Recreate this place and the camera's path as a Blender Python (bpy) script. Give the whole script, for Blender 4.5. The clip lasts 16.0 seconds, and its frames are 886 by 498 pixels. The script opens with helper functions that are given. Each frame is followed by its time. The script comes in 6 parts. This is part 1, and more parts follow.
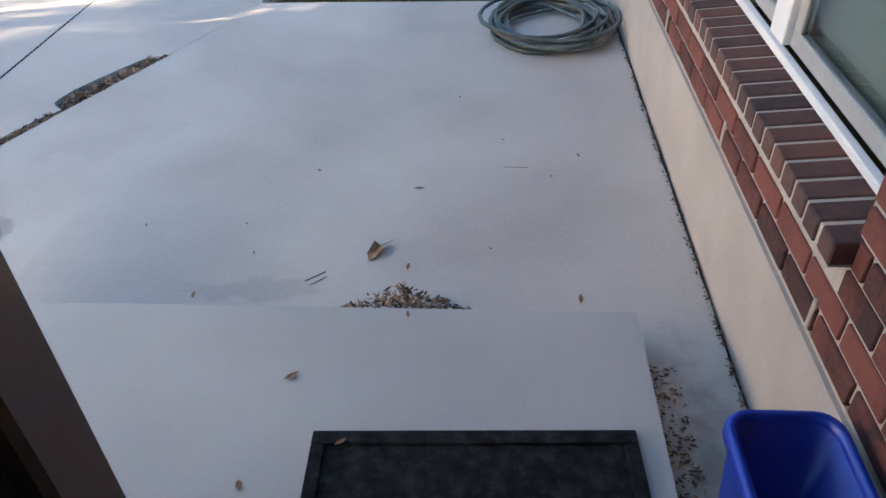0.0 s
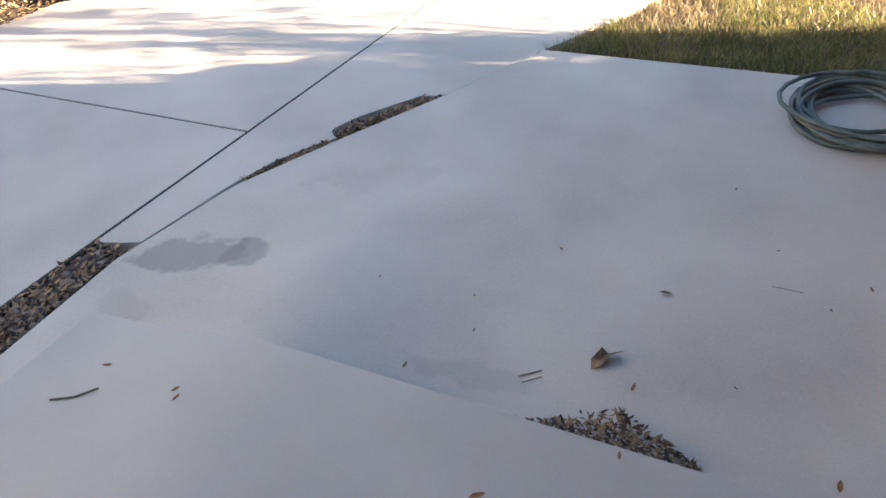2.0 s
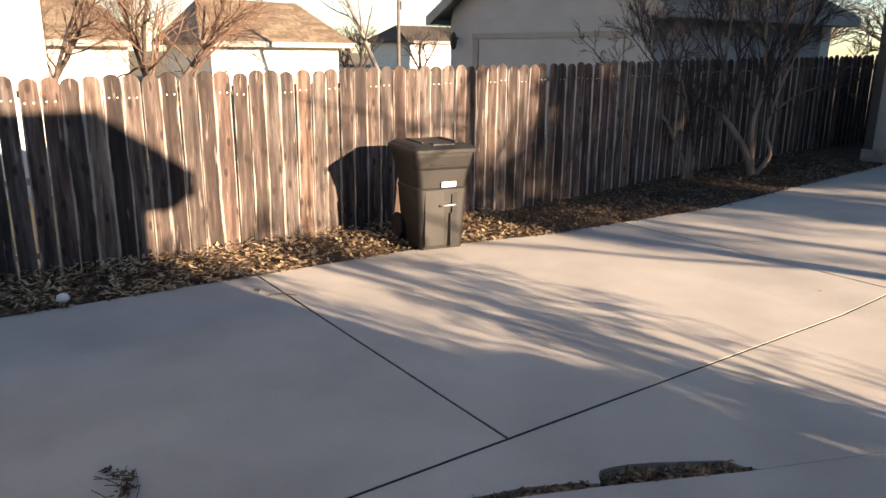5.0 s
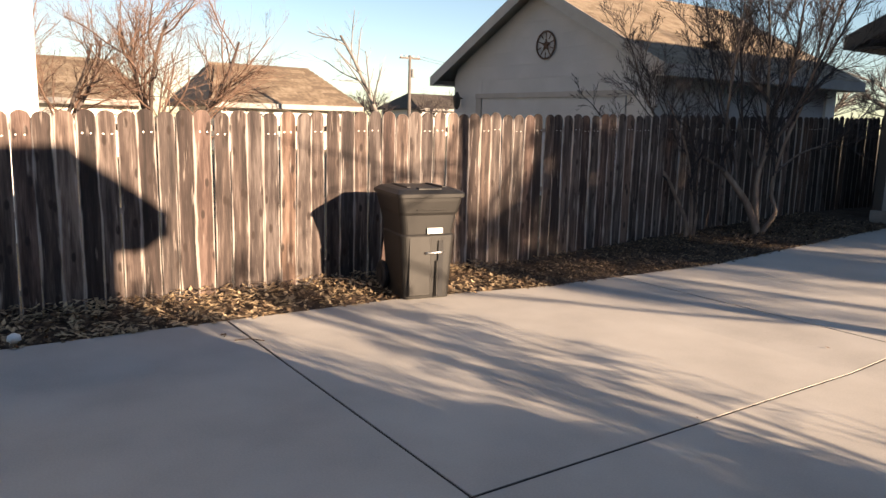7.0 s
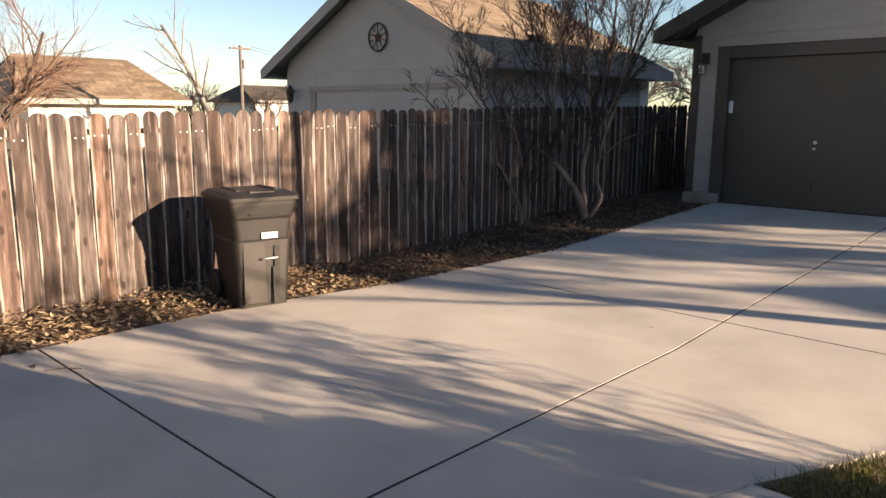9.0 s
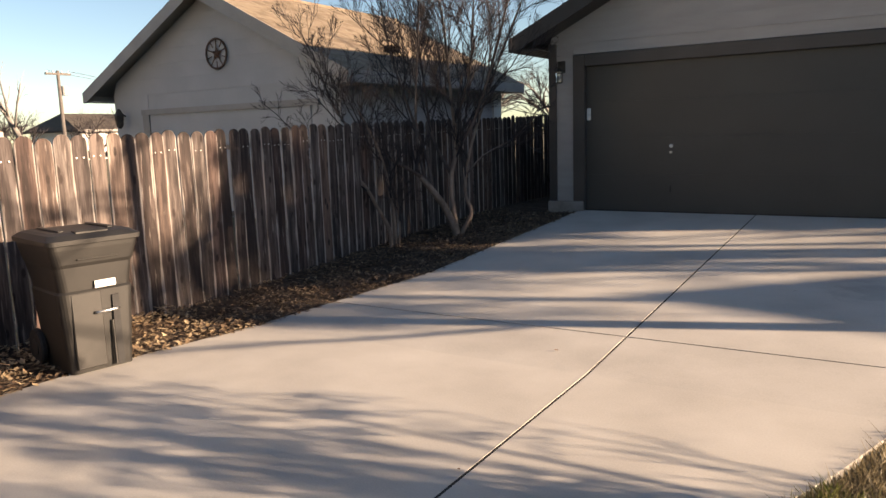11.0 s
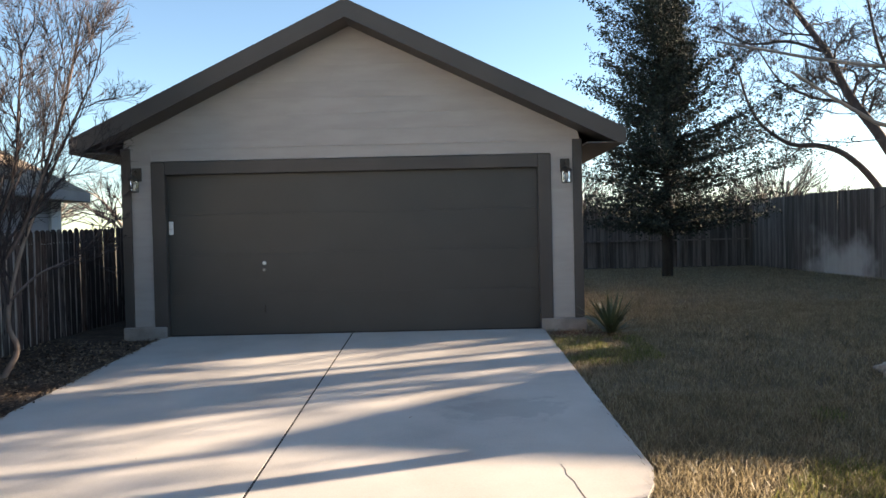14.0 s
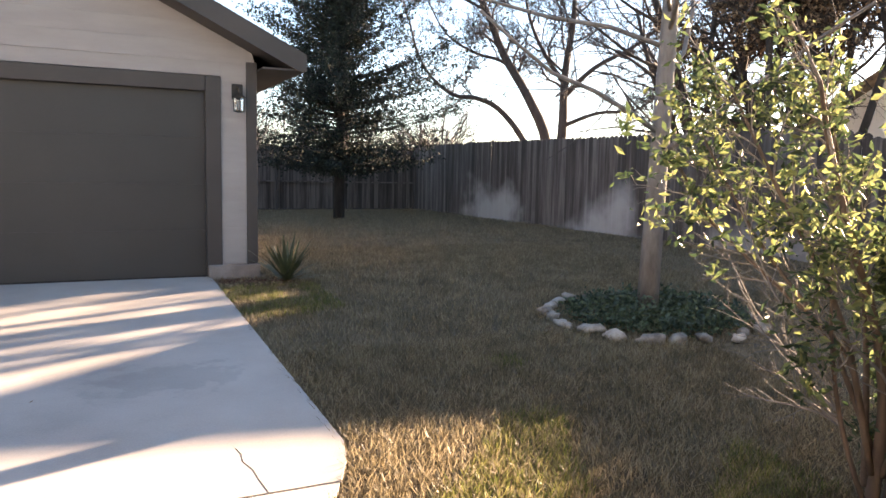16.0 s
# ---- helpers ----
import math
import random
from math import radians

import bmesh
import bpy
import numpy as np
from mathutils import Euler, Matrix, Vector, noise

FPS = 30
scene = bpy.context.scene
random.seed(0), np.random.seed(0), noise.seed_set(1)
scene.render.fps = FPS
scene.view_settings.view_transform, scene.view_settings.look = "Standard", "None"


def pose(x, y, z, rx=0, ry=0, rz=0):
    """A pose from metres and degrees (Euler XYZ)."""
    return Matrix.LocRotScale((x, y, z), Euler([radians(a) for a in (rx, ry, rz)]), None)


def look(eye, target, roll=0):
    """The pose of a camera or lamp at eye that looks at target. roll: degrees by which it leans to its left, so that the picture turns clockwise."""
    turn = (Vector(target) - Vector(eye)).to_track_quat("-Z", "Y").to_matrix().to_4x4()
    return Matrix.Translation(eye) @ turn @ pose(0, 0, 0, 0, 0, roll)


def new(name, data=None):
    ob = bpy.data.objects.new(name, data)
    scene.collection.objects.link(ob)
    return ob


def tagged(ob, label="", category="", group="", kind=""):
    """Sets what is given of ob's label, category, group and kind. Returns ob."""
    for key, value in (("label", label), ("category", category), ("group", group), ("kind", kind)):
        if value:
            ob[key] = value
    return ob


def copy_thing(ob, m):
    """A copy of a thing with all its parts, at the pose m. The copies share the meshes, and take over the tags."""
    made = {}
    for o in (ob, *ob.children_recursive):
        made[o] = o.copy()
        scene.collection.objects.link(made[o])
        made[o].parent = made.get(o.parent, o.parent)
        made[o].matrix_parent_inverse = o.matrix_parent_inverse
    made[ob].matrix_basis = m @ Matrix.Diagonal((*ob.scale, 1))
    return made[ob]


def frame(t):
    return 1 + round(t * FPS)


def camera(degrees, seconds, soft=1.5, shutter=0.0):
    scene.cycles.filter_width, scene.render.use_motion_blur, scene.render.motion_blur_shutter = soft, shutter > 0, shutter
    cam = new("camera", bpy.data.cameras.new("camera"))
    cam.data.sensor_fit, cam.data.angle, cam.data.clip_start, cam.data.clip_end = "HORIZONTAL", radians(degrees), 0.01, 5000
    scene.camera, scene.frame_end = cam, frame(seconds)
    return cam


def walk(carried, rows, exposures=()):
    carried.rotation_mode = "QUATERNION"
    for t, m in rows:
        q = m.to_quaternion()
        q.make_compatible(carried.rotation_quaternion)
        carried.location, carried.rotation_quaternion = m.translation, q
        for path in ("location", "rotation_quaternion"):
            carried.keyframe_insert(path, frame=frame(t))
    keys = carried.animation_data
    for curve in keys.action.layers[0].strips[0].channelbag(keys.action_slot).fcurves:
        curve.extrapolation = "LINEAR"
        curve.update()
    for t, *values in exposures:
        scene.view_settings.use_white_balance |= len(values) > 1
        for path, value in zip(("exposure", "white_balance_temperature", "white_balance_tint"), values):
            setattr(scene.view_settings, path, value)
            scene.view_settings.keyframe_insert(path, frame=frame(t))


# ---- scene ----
cam = camera(62.0, 16.0)
PATH = [
    (0, (2.54, -2.997, 1.605), (2.419, -1.429, 0.37), -2.0),
    (0.5, (2.562, -2.943, 1.619), (2.279, -1.464, 0.302), -3.5),
    (1, (2.59, -2.897, 1.652), (2.135, -1.464, 0.333), -5.2),
    (1.5, (2.551, -2.798, 1.659), (1.945, -1.36, 0.407), -5.0),
    (2, (2.512, -2.688, 1.685), (1.754, -1.25, 0.521), -4.6),
    (2.5, (2.522, -2.572, 1.728), (1.592, -1.158, 0.661), -4.3),
    (3, (2.523, -2.466, 1.765), (1.435, -1.089, 0.808), -3.6),
    (3.5, (2.457, -2.382, 1.806), (1.237, -1.048, 0.951), -2.2),
    (4, (2.371, -2.285, 1.793), (1.017, -1.014, 1.051), -0.7),
    (4.5, (2.325, -2.211, 1.782), (0.849, -1.018, 1.151), 0.6),
    (4.7, (2.327, -2.137, 1.764), (0.8, -0.986, 1.181), 0.7),
    (6.8, (2.21, -1.722, 1.51), (0.563, -0.642, 1.167), 1.7),
    (7, (2.216, -1.698, 1.506), (0.592, -0.582, 1.165), 1.5),
    (7.5, (2.266, -1.673, 1.532), (0.706, -0.472, 1.182), 1.4),
    (8, (2.248, -1.669, 1.552), (0.763, -0.378, 1.196), 1.1),
    (8.5, (2.211, -1.646, 1.565), (0.799, -0.276, 1.205), 0.8),
    (9, (2.162, -1.575, 1.57), (0.809, -0.146, 1.209), 0.4),
    (11.3, (1.523, -1.14, 1.517), (0.541, 0.579, 1.23), -1.8),
    (11.5, (1.481, -1.122, 1.526), (0.545, 0.627, 1.269), -1.6),
    (12, (1.30, -1.2, 1.60), (0.536, 0.64, 1.442), -1.4),
    (12.5, (1.292, -1.075, 1.561), (0.668, 0.825, 1.552), -1.4),
    (13, (1.188, -0.707, 1.555), (0.749, 1.244, 1.588), -1.6),
    (13.5, (1.179, -0.415, 1.522), (0.944, 1.571, 1.525), -1.6),
    (14, (1.182, -0.305, 1.54), (1.183, 1.694, 1.5), -1.3),
    (14.5, (1.208, -0.198, 1.601), (1.446, 1.786, 1.506), -1.1),
    (15, (1.239, 0.106, 1.575), (1.74, 2.037, 1.435), -0.5),
    (15.5, (1.246, 0.323, 1.536), (1.963, 2.183, 1.364), 0.2),
    (16, (1.254, 0.516, 1.517), (2.112, 2.312, 1.313), 1.1),
]
EXPOSURES = [(0.0, 3.84, 6600, 8), (1.0, 3.99, 6700, 9), (1.5, 3.9, 6450, 9), (2.0, 3.66, 6850, 9), (3.0, 2.81, 6700, 10), (4.5, 2.21, 6950, 11), (9.0, 1.88, 6950, 13), (11.5, 1.93, 7000, 12), (13.0, 2.52, 6200, 3), (14.0, 2.6, 6500, 8), (14.5, 2.71, 6800, 13), (15.0, 2.82, 6800, 14), (16.0, 3.26, 7150, 17)]
walk(cam, [(t, look(eye, target, roll)) for t, eye, target, roll in PATH], exposures=EXPOSURES)

# ---- light: low winter sun from beyond the yard, clear sky ----
SUN_ELEVATION = radians(13.5)
SUN_DIRECTION = Vector((1.0, 0.32, 0.0)).normalized()
world = bpy.data.worlds.new("world")
scene.world = world
world.use_nodes = True
wn = world.node_tree.nodes
sky = wn.new("ShaderNodeTexSky")
sky.sky_type = "NISHITA"
sky.sun_disc = False
sky.sun_elevation = SUN_ELEVATION
sky.sun_rotation = math.atan2(SUN_DIRECTION.x, SUN_DIRECTION.y)
sky.altitude, sky.air_density, sky.dust_density, sky.ozone_density = 300, 0.85, 0.2, 1.3
wn["Background"].inputs["Strength"].default_value = 0.052
world.node_tree.links.new(sky.outputs[0], wn["Background"].inputs["Color"])

sun = new("sun", bpy.data.lights.new("sun", "SUN"))
sun.data.energy, sun.data.angle, sun.data.color = 5.0, radians(0.55), (1.0, 0.765, 0.55)
sun_eye = SUN_DIRECTION * math.cos(SUN_ELEVATION) + Vector((0, 0, math.sin(SUN_ELEVATION)))
sun.matrix_world = look(sun_eye * 40, (0, 0, 0))


# ---- materials ----
def material(name, colours, rough=0.8, scale=6.0, fine=60.0, bump=0.3, metal=0.0, spread=0.0, stretch=(1, 1, 1), island=0.0, spec=0.5, detail=6.0, depth=0.02):
    """Two or three colours mixed by coarse and fine noise, with relief; spread varies whole objects, island varies loose pieces."""
    m = bpy.data.materials.new(name)
    m.use_nodes = True
    n, l = m.node_tree.nodes, m.node_tree.links
    p = n["Principled BSDF"]
    p.inputs["Roughness"].default_value, p.inputs["Metallic"].default_value = rough, metal
    p.inputs["Specular IOR Level"].default_value = spec
    tc, mp = n.new("ShaderNodeTexCoord"), n.new("ShaderNodeMapping")
    mp.inputs["Scale"].default_value = stretch
    l.new(tc.outputs["Object"], mp.inputs["Vector"])
    vec = mp.outputs["Vector"]
    info = n.new("ShaderNodeObjectInfo")
    if spread:
        add = n.new("ShaderNodeVectorMath")
        mul = n.new("ShaderNodeMath")
        mul.operation, mul.inputs[1].default_value = "MULTIPLY", 37.0
        l.new(info.outputs["Random"], mul.inputs[0])
        l.new(vec, add.inputs[0])
        l.new(mul.outputs[0], add.inputs[1])
        vec = add.outputs[0]
    a, b = n.new("ShaderNodeTexNoise"), n.new("ShaderNodeTexNoise")
    a.inputs["Scale"].default_value, b.inputs["Scale"].default_value = scale, fine
    a.inputs["Detail"].default_value, b.inputs["Detail"].default_value = detail, 4.0
    l.new(vec, a.inputs["Vector"])
    l.new(vec, b.inputs["Vector"])
    mix = n.new("ShaderNodeMath")
    mix.operation, mix.inputs[1].default_value = "MULTIPLY_ADD", 0.35
    l.new(b.outputs["Fac"], mix.inputs[0])
    l.new(a.outputs["Fac"], mix.inputs[2])
    shift = n.new("ShaderNodeMath")
    shift.operation, shift.inputs[1].default_value = "ADD", -0.175
    l.new(mix.outputs[0], shift.inputs[0])
    fac = shift.outputs[0]
    for source, amount in ((info.outputs["Random"], spread), (None, island)):
        if amount:
            if source is None:
                geo = n.new("ShaderNodeNewGeometry")
                source = geo.outputs["Random Per Island"]
            v = n.new("ShaderNodeMath")
            v.operation, v.inputs[1].default_value, v.inputs[2].default_value = "MULTIPLY_ADD", amount, -amount / 2
            l.new(source, v.inputs[0])
            w = n.new("ShaderNodeMath")
            w.operation = "ADD"
            l.new(fac, w.inputs[0])
            l.new(v.outputs[0], w.inputs[1])
            fac = w.outputs[0]
    ramp = n.new("ShaderNodeValToRGB")
    stops = [0.32, 0.68] if len(colours) == 2 else [0.28, 0.5, 0.72]
    while len(ramp.color_ramp.elements) < len(colours):
        ramp.color_ramp.elements.new(0.5)
    for e, s, c in zip(ramp.color_ramp.elements, stops, colours):
        e.position, e.color = s, (*c, 1)
    l.new(fac, ramp.inputs["Fac"])
    l.new(ramp.outputs["Color"], p.inputs["Base Color"])
    if bump:
        bp = n.new("ShaderNodeBump")
        bp.inputs["Strength"].default_value, bp.inputs["Distance"].default_value = bump, depth
        l.new(mix.outputs[0], bp.inputs["Height"])
        l.new(bp.outputs["Normal"], p.inputs["Normal"])
    return m


def stained(m, spots, dark, ragged=7.0, edge=1.85):
    """Stains with ragged edges at fixed places: place, half sizes, turn, strength."""
    n, l = m.node_tree.nodes, m.node_tree.links
    p = n["Principled BSDF"]
    old = p.inputs["Base Color"].links[0].from_socket
    geo = n.new("ShaderNodeNewGeometry")
    wob = n.new("ShaderNodeTexNoise")
    wob.inputs["Scale"].default_value, wob.inputs["Detail"].default_value = ragged, 5.0
    l.new(geo.outputs["Position"], wob.inputs["Vector"])
    for (x, y, z), size, turn, strength in spots:
        mp = n.new("ShaderNodeMapping")
        mp.vector_type = "TEXTURE"
        mp.inputs["Location"].default_value = (x, y, z)
        mp.inputs["Rotation"].default_value = (0, 0, radians(turn))
        mp.inputs["Scale"].default_value = size
        l.new(geo.outputs["Position"], mp.inputs["Vector"])
        ln = n.new("ShaderNodeVectorMath")
        ln.operation = "LENGTH"
        l.new(mp.outputs[0], ln.inputs[0])
        ad = n.new("ShaderNodeMath")
        ad.operation, ad.inputs[1].default_value = "MULTIPLY_ADD", 2.2
        l.new(wob.outputs["Fac"], ad.inputs[0])
        l.new(ln.outputs["Value"], ad.inputs[2])
        mr = n.new("ShaderNodeMapRange")
        mr.interpolation_type = "SMOOTHSTEP"
        for k, v in (("From Min", edge), ("From Max", 2.2), ("To Min", strength), ("To Max", 0.0)):
            mr.inputs[k].default_value = v
        l.new(ad.outputs[0], mr.inputs["Value"])
        mx = n.new("ShaderNodeMix")
        mx.data_type = "RGBA"
        l.new(mr.outputs[0], mx.inputs["Factor"])
        l.new(old, mx.inputs["A"])
        mx.inputs["B"].default_value = (*dark, 1)
        old = mx.outputs["Result"]
    l.new(old, p.inputs["Base Color"])
    return m


concrete = material("concrete", [(0.375, 0.352, 0.325), (0.455, 0.43, 0.395), (0.52, 0.494, 0.457)], 0.9, 1.3, 90, 0.12, detail=9, depth=0.01)
stained(concrete, [((0.45, -0.98, 0), (0.22, 0.13, 9), 25, 0.55), ((0.70, -0.91, 0), (0.10, 0.10, 9), 0, 0.5), ((1.8, -1.2, 0), (0.26, 0.06, 9), 5, 0.22), ((0.45, -1.35, 0), (0.12, 0.10, 9), 0, 0.15),
                   ((1.7, 5.6, 0), (0.5, 0.3, 9), 10, 0.22), ((1.1, 6.1, 0), (0.4, 0.25, 9), 0, 0.16), ((-1.7, 4.9, 0), (0.6, 0.1, 9), 10, 0.14), ((0.9, -0.2, 0), (0.3, 0.12, 9), 30, 0.1)], (0.17, 0.17, 0.17))
stained(concrete, [((3.12, -1.95, 0), (0.16, 0.6, 9), 0, 0.55)], (0.17, 0.13, 0.10), 14.0, 0.9)
step_concrete = material("step_concrete", [(0.39, 0.38, 0.36), (0.45, 0.44, 0.415)], 0.9, 2.0, 90, 0.12, depth=0.01)
plinth_stone = material("plinth_concrete", [(0.21, 0.185, 0.165), (0.30, 0.27, 0.245)], 0.95, 5, 70, 0.4, depth=0.008)
soil = material("soil", [(0.035, 0.024, 0.016), (0.075, 0.05, 0.034), (0.12, 0.085, 0.055)], 1.0, 5, 60, 1.0, depth=0.05)
dirt_far = material("dry_field", [(0.12, 0.10, 0.06), (0.17, 0.14, 0.08)], 1.0, 0.4, 8, 0.2)
turf = material("turf", [(0.09, 0.068, 0.04), (0.145, 0.11, 0.064), (0.20, 0.152, 0.09)], 1.0, 2.2, 40, 0.9, depth=0.05)
fence_wood = material("weathered_cedar", [(0.020, 0.0145, 0.0135), (0.060, 0.0445, 0.040), (0.145, 0.120, 0.109)], 0.85, 20, 110, 0.6, spread=0.22, stretch=(1, 1, 0.085), depth=0.008, detail=8)


def weathered(m):
    """Boards of differing tint, with dark knots and bleached, broken edges, paler still to stand in for sunlit edges.
    """
    n, l = m.node_tree.nodes, m.node_tree.links
    p = n["Principled BSDF"]
    old = p.inputs["Base Color"].links[0].from_socket
    info, tc, sep = n.new("ShaderNodeObjectInfo"), n.new("ShaderNodeTexCoord"), n.new("ShaderNodeSeparateXYZ")
    l.new(tc.outputs["Object"], sep.inputs[0])

    def calc(op, a, b=None, c=None):
        q = n.new("ShaderNodeMath")
        q.operation = op
        for k, v in enumerate((a, b, c)):
            if isinstance(v, (int, float)):
                q.inputs[k].default_value = v
            elif v is not None:
                l.new(v, q.inputs[k])
        return q.outputs[0]

    def ranged(v, lo, hi, a, b):
        q = n.new("ShaderNodeMapRange")
        q.interpolation_type = "SMOOTHSTEP"
        for k, w in (("From Min", lo), ("From Max", hi), ("To Min", a), ("To Max", b)):
            q.inputs[k].default_value = w
        l.new(v, q.inputs["Value"])
        return q.outputs[0]

    def blend(fac, a, colour, kind="MIX"):
        q = n.new("ShaderNodeMix")
        q.data_type, q.blend_type = "RGBA", kind
        l.new(fac, q.inputs["Factor"])
        l.new(a, q.inputs["A"])
        if isinstance(colour, tuple):
            q.inputs["B"].default_value = (*colour, 1)
        else:
            l.new(colour, q.inputs["B"])
        return q.outputs["Result"]

    tint = n.new("ShaderNodeValToRGB")
    tint.color_ramp.interpolation = "CONSTANT"
    e = tint.color_ramp.elements
    shades = [(0.0, (1.0, 0.95, 0.92)), (0.2, (1.2, 0.97, 0.82)), (0.32, (0.62, 0.56, 0.55)), (0.5, (1.1, 1.12, 1.12)), (0.66, (1.08, 0.90, 0.84)), (0.8, (0.8, 0.8, 0.82)), (0.92, (1.5, 1.4, 1.3))]
    while len(e) < len(shades):
        e.new(0.5)
    for el, (at, colour) in zip(e, shades):
        el.position, el.color = at, (*colour, 1)
    l.new(calc("FRACT", calc("MULTIPLY", info.outputs["Random"], 17.3)), tint.inputs["Fac"])
    one = n.new("ShaderNodeValue")
    one.outputs[0].default_value = 1.0
    old = blend(one.outputs[0], old, tint.outputs["Color"], "MULTIPLY")
    shift = n.new("ShaderNodeCombineXYZ")
    l.new(calc("MULTIPLY_ADD", info.outputs["Random"], 53.0, calc("MULTIPLY", sep.outputs["Y"], 7.5)), shift.inputs["X"])
    l.new(calc("MULTIPLY_ADD", info.outputs["Random"], 91.0, calc("MULTIPLY", sep.outputs["Z"], 3.2)), shift.inputs["Y"])
    vor = n.new("ShaderNodeTexVoronoi")
    vor.voronoi_dimensions = "2D"
    vor.inputs["Scale"].default_value = 1.0
    l.new(shift.outputs[0], vor.inputs["Vector"])
    old = blend(ranged(vor.outputs["Distance"], 0.08, 0.16, 0.9, 0.0), old, (0.022, 0.013, 0.010))
    rough = n.new("ShaderNodeTexNoise")
    rough.inputs["Scale"].default_value, rough.inputs["Detail"].default_value = 1.0, 5.0
    far = n.new("ShaderNodeCombineXYZ")
    l.new(calc("MULTIPLY_ADD", info.outputs["Random"], 31.0, calc("MULTIPLY", sep.outputs["Y"], 30.0)), far.inputs["X"])
    l.new(calc("MULTIPLY_ADD", info.outputs["Random"], 71.0, calc("MULTIPLY", sep.outputs["Z"], 2.6)), far.inputs["Y"])
    l.new(far.outputs[0], rough.inputs["Vector"])
    edge = calc("ADD", calc("ABSOLUTE", sep.outputs["Y"]), calc("MULTIPLY_ADD", rough.outputs["Fac"], 0.055, -0.0275))
    # pale edge band: bleached wood, with the sun on the edges painted in
    old = blend(ranged(edge, 0.056, 0.070, 0.0, 0.8), old, (0.42, 0.375, 0.345))
    old = blend(ranged(rough.outputs["Fac"], 0.60, 0.72, 0.0, 0.55), old, (0.34, 0.29, 0.26))
    l.new(old, p.inputs["Base Color"])
    return m


weathered(fence_wood)
fence_grey = material("grey_cedar", [(0.045, 0.037, 0.033), (0.085, 0.073, 0.066), (0.16, 0.143, 0.13)], 0.9, 9, 45, 0.5, spread=0.34, stretch=(1, 1, 0.07), depth=0.006)
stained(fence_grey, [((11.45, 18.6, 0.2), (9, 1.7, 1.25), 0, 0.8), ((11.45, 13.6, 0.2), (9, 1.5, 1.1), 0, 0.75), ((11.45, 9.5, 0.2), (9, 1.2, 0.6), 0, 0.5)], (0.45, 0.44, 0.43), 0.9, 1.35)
leaf_dry = material("dry_leaves", [(0.09, 0.056, 0.034), (0.26, 0.18, 0.105), (0.48, 0.365, 0.225)], 0.8, 3, 30, 0, island=0.75)
leaf_brown = material("brown_leaves", [(0.060, 0.032, 0.019), (0.155, 0.085, 0.046), (0.30, 0.19, 0.11)], 0.85, 3, 30, 0, island=0.75)
leaf_dark = material("mulch_leaves", [(0.025, 0.015, 0.009), (0.085, 0.052, 0.03), (0.26, 0.18, 0.11)], 0.85, 3, 30, 0, island=0.7)
siding_paint = material("greige_siding", [(0.31, 0.292, 0.278), (0.355, 0.335, 0.32)], 0.7, 2, 60, 0.12, spread=0.05, stretch=(1, 1, 4), depth=0.004)
dark_paint = material("dark_taupe_paint", [(0.050, 0.043, 0.038), (0.062, 0.054, 0.048)], 0.55, 2, 70, 0.08, depth=0.003)
door_paint = material("dark_door_paint", [(0.040, 0.038, 0.034), (0.049, 0.047, 0.042)], 0.5, 1.2, 80, 0.10, depth=0.003)
shingle = material("tan_shingles", [(0.125, 0.092, 0.064), (0.19, 0.145, 0.102), (0.25, 0.20, 0.145)], 0.95, 6, 40, 0.5, spread=0.2, island=0.4, depth=0.01)
shingle_dark = material("dark_shingles", [(0.05, 0.042, 0.034), (0.085, 0.07, 0.056)], 0.95, 6, 60, 0.5, island=0.35, depth=0.01)
neighbour_paint = material("grey_siding", [(0.36, 0.36, 0.37), (0.415, 0.415, 0.425)], 0.75, 1.5, 50, 0.1, spread=0.1)
neighbour_trim = material("grey_trim", [(0.27, 0.255, 0.24), (0.33, 0.31, 0.29)], 0.7, 3, 50, 0.1)
white_wall = material("white_wall", [(0.74, 0.72, 0.67), (0.80, 0.78, 0.73)], 0.8, 2, 40, 0.1)
stucco = material("beige_stucco", [(0.37, 0.335, 0.295), (0.44, 0.40, 0.355)], 0.95, 3, 70, 0.35, depth=0.006)
mortar = material("mortar", [(0.36, 0.32, 0.28), (0.46, 0.42, 0.37)], 1.0, 12, 90, 0.4, depth=0.006)
brick_red = material("red_brick", [(0.050, 0.021, 0.019), (0.125, 0.040, 0.031), (0.19, 0.062, 0.045)], 0.9, 5, 60, 0.6, spread=0.34, depth=0.008)
sill_brick = material("dark_brick", [(0.050, 0.032, 0.031), (0.098, 0.052, 0.045), (0.15, 0.066, 0.050)], 0.9, 5, 60, 0.6, spread=0.3, depth=0.008)
white_vinyl = material("white_vinyl", [(0.70, 0.71, 0.72), (0.80, 0.81, 0.82)], 0.4, 8, 60, 0.05)
grey_vinyl = material("grey_vinyl", [(0.30, 0.31, 0.31), (0.36, 0.37, 0.37)], 0.5, 8, 60, 0.05)
shade_cloth = material("green_grey_blind", [(0.16, 0.20, 0.18), (0.20, 0.24, 0.22)], 0.8, 3, 80, 0.1)
cart_plastic = material("brown_black_plastic", [(0.014, 0.0132, 0.0122), (0.021, 0.0197, 0.018)], 0.5, 4, 90, 0.15, depth=0.003)
cart_worn = material("scuffed_plastic", [(0.019, 0.0178, 0.0163), (0.028, 0.026, 0.0237)], 0.6, 5, 90, 0.2, depth=0.003)
black_rubber = material("black_rubber", [(0.012, 0.012, 0.013), (0.024, 0.024, 0.025)], 0.75, 8, 120, 0.5, depth=0.004)
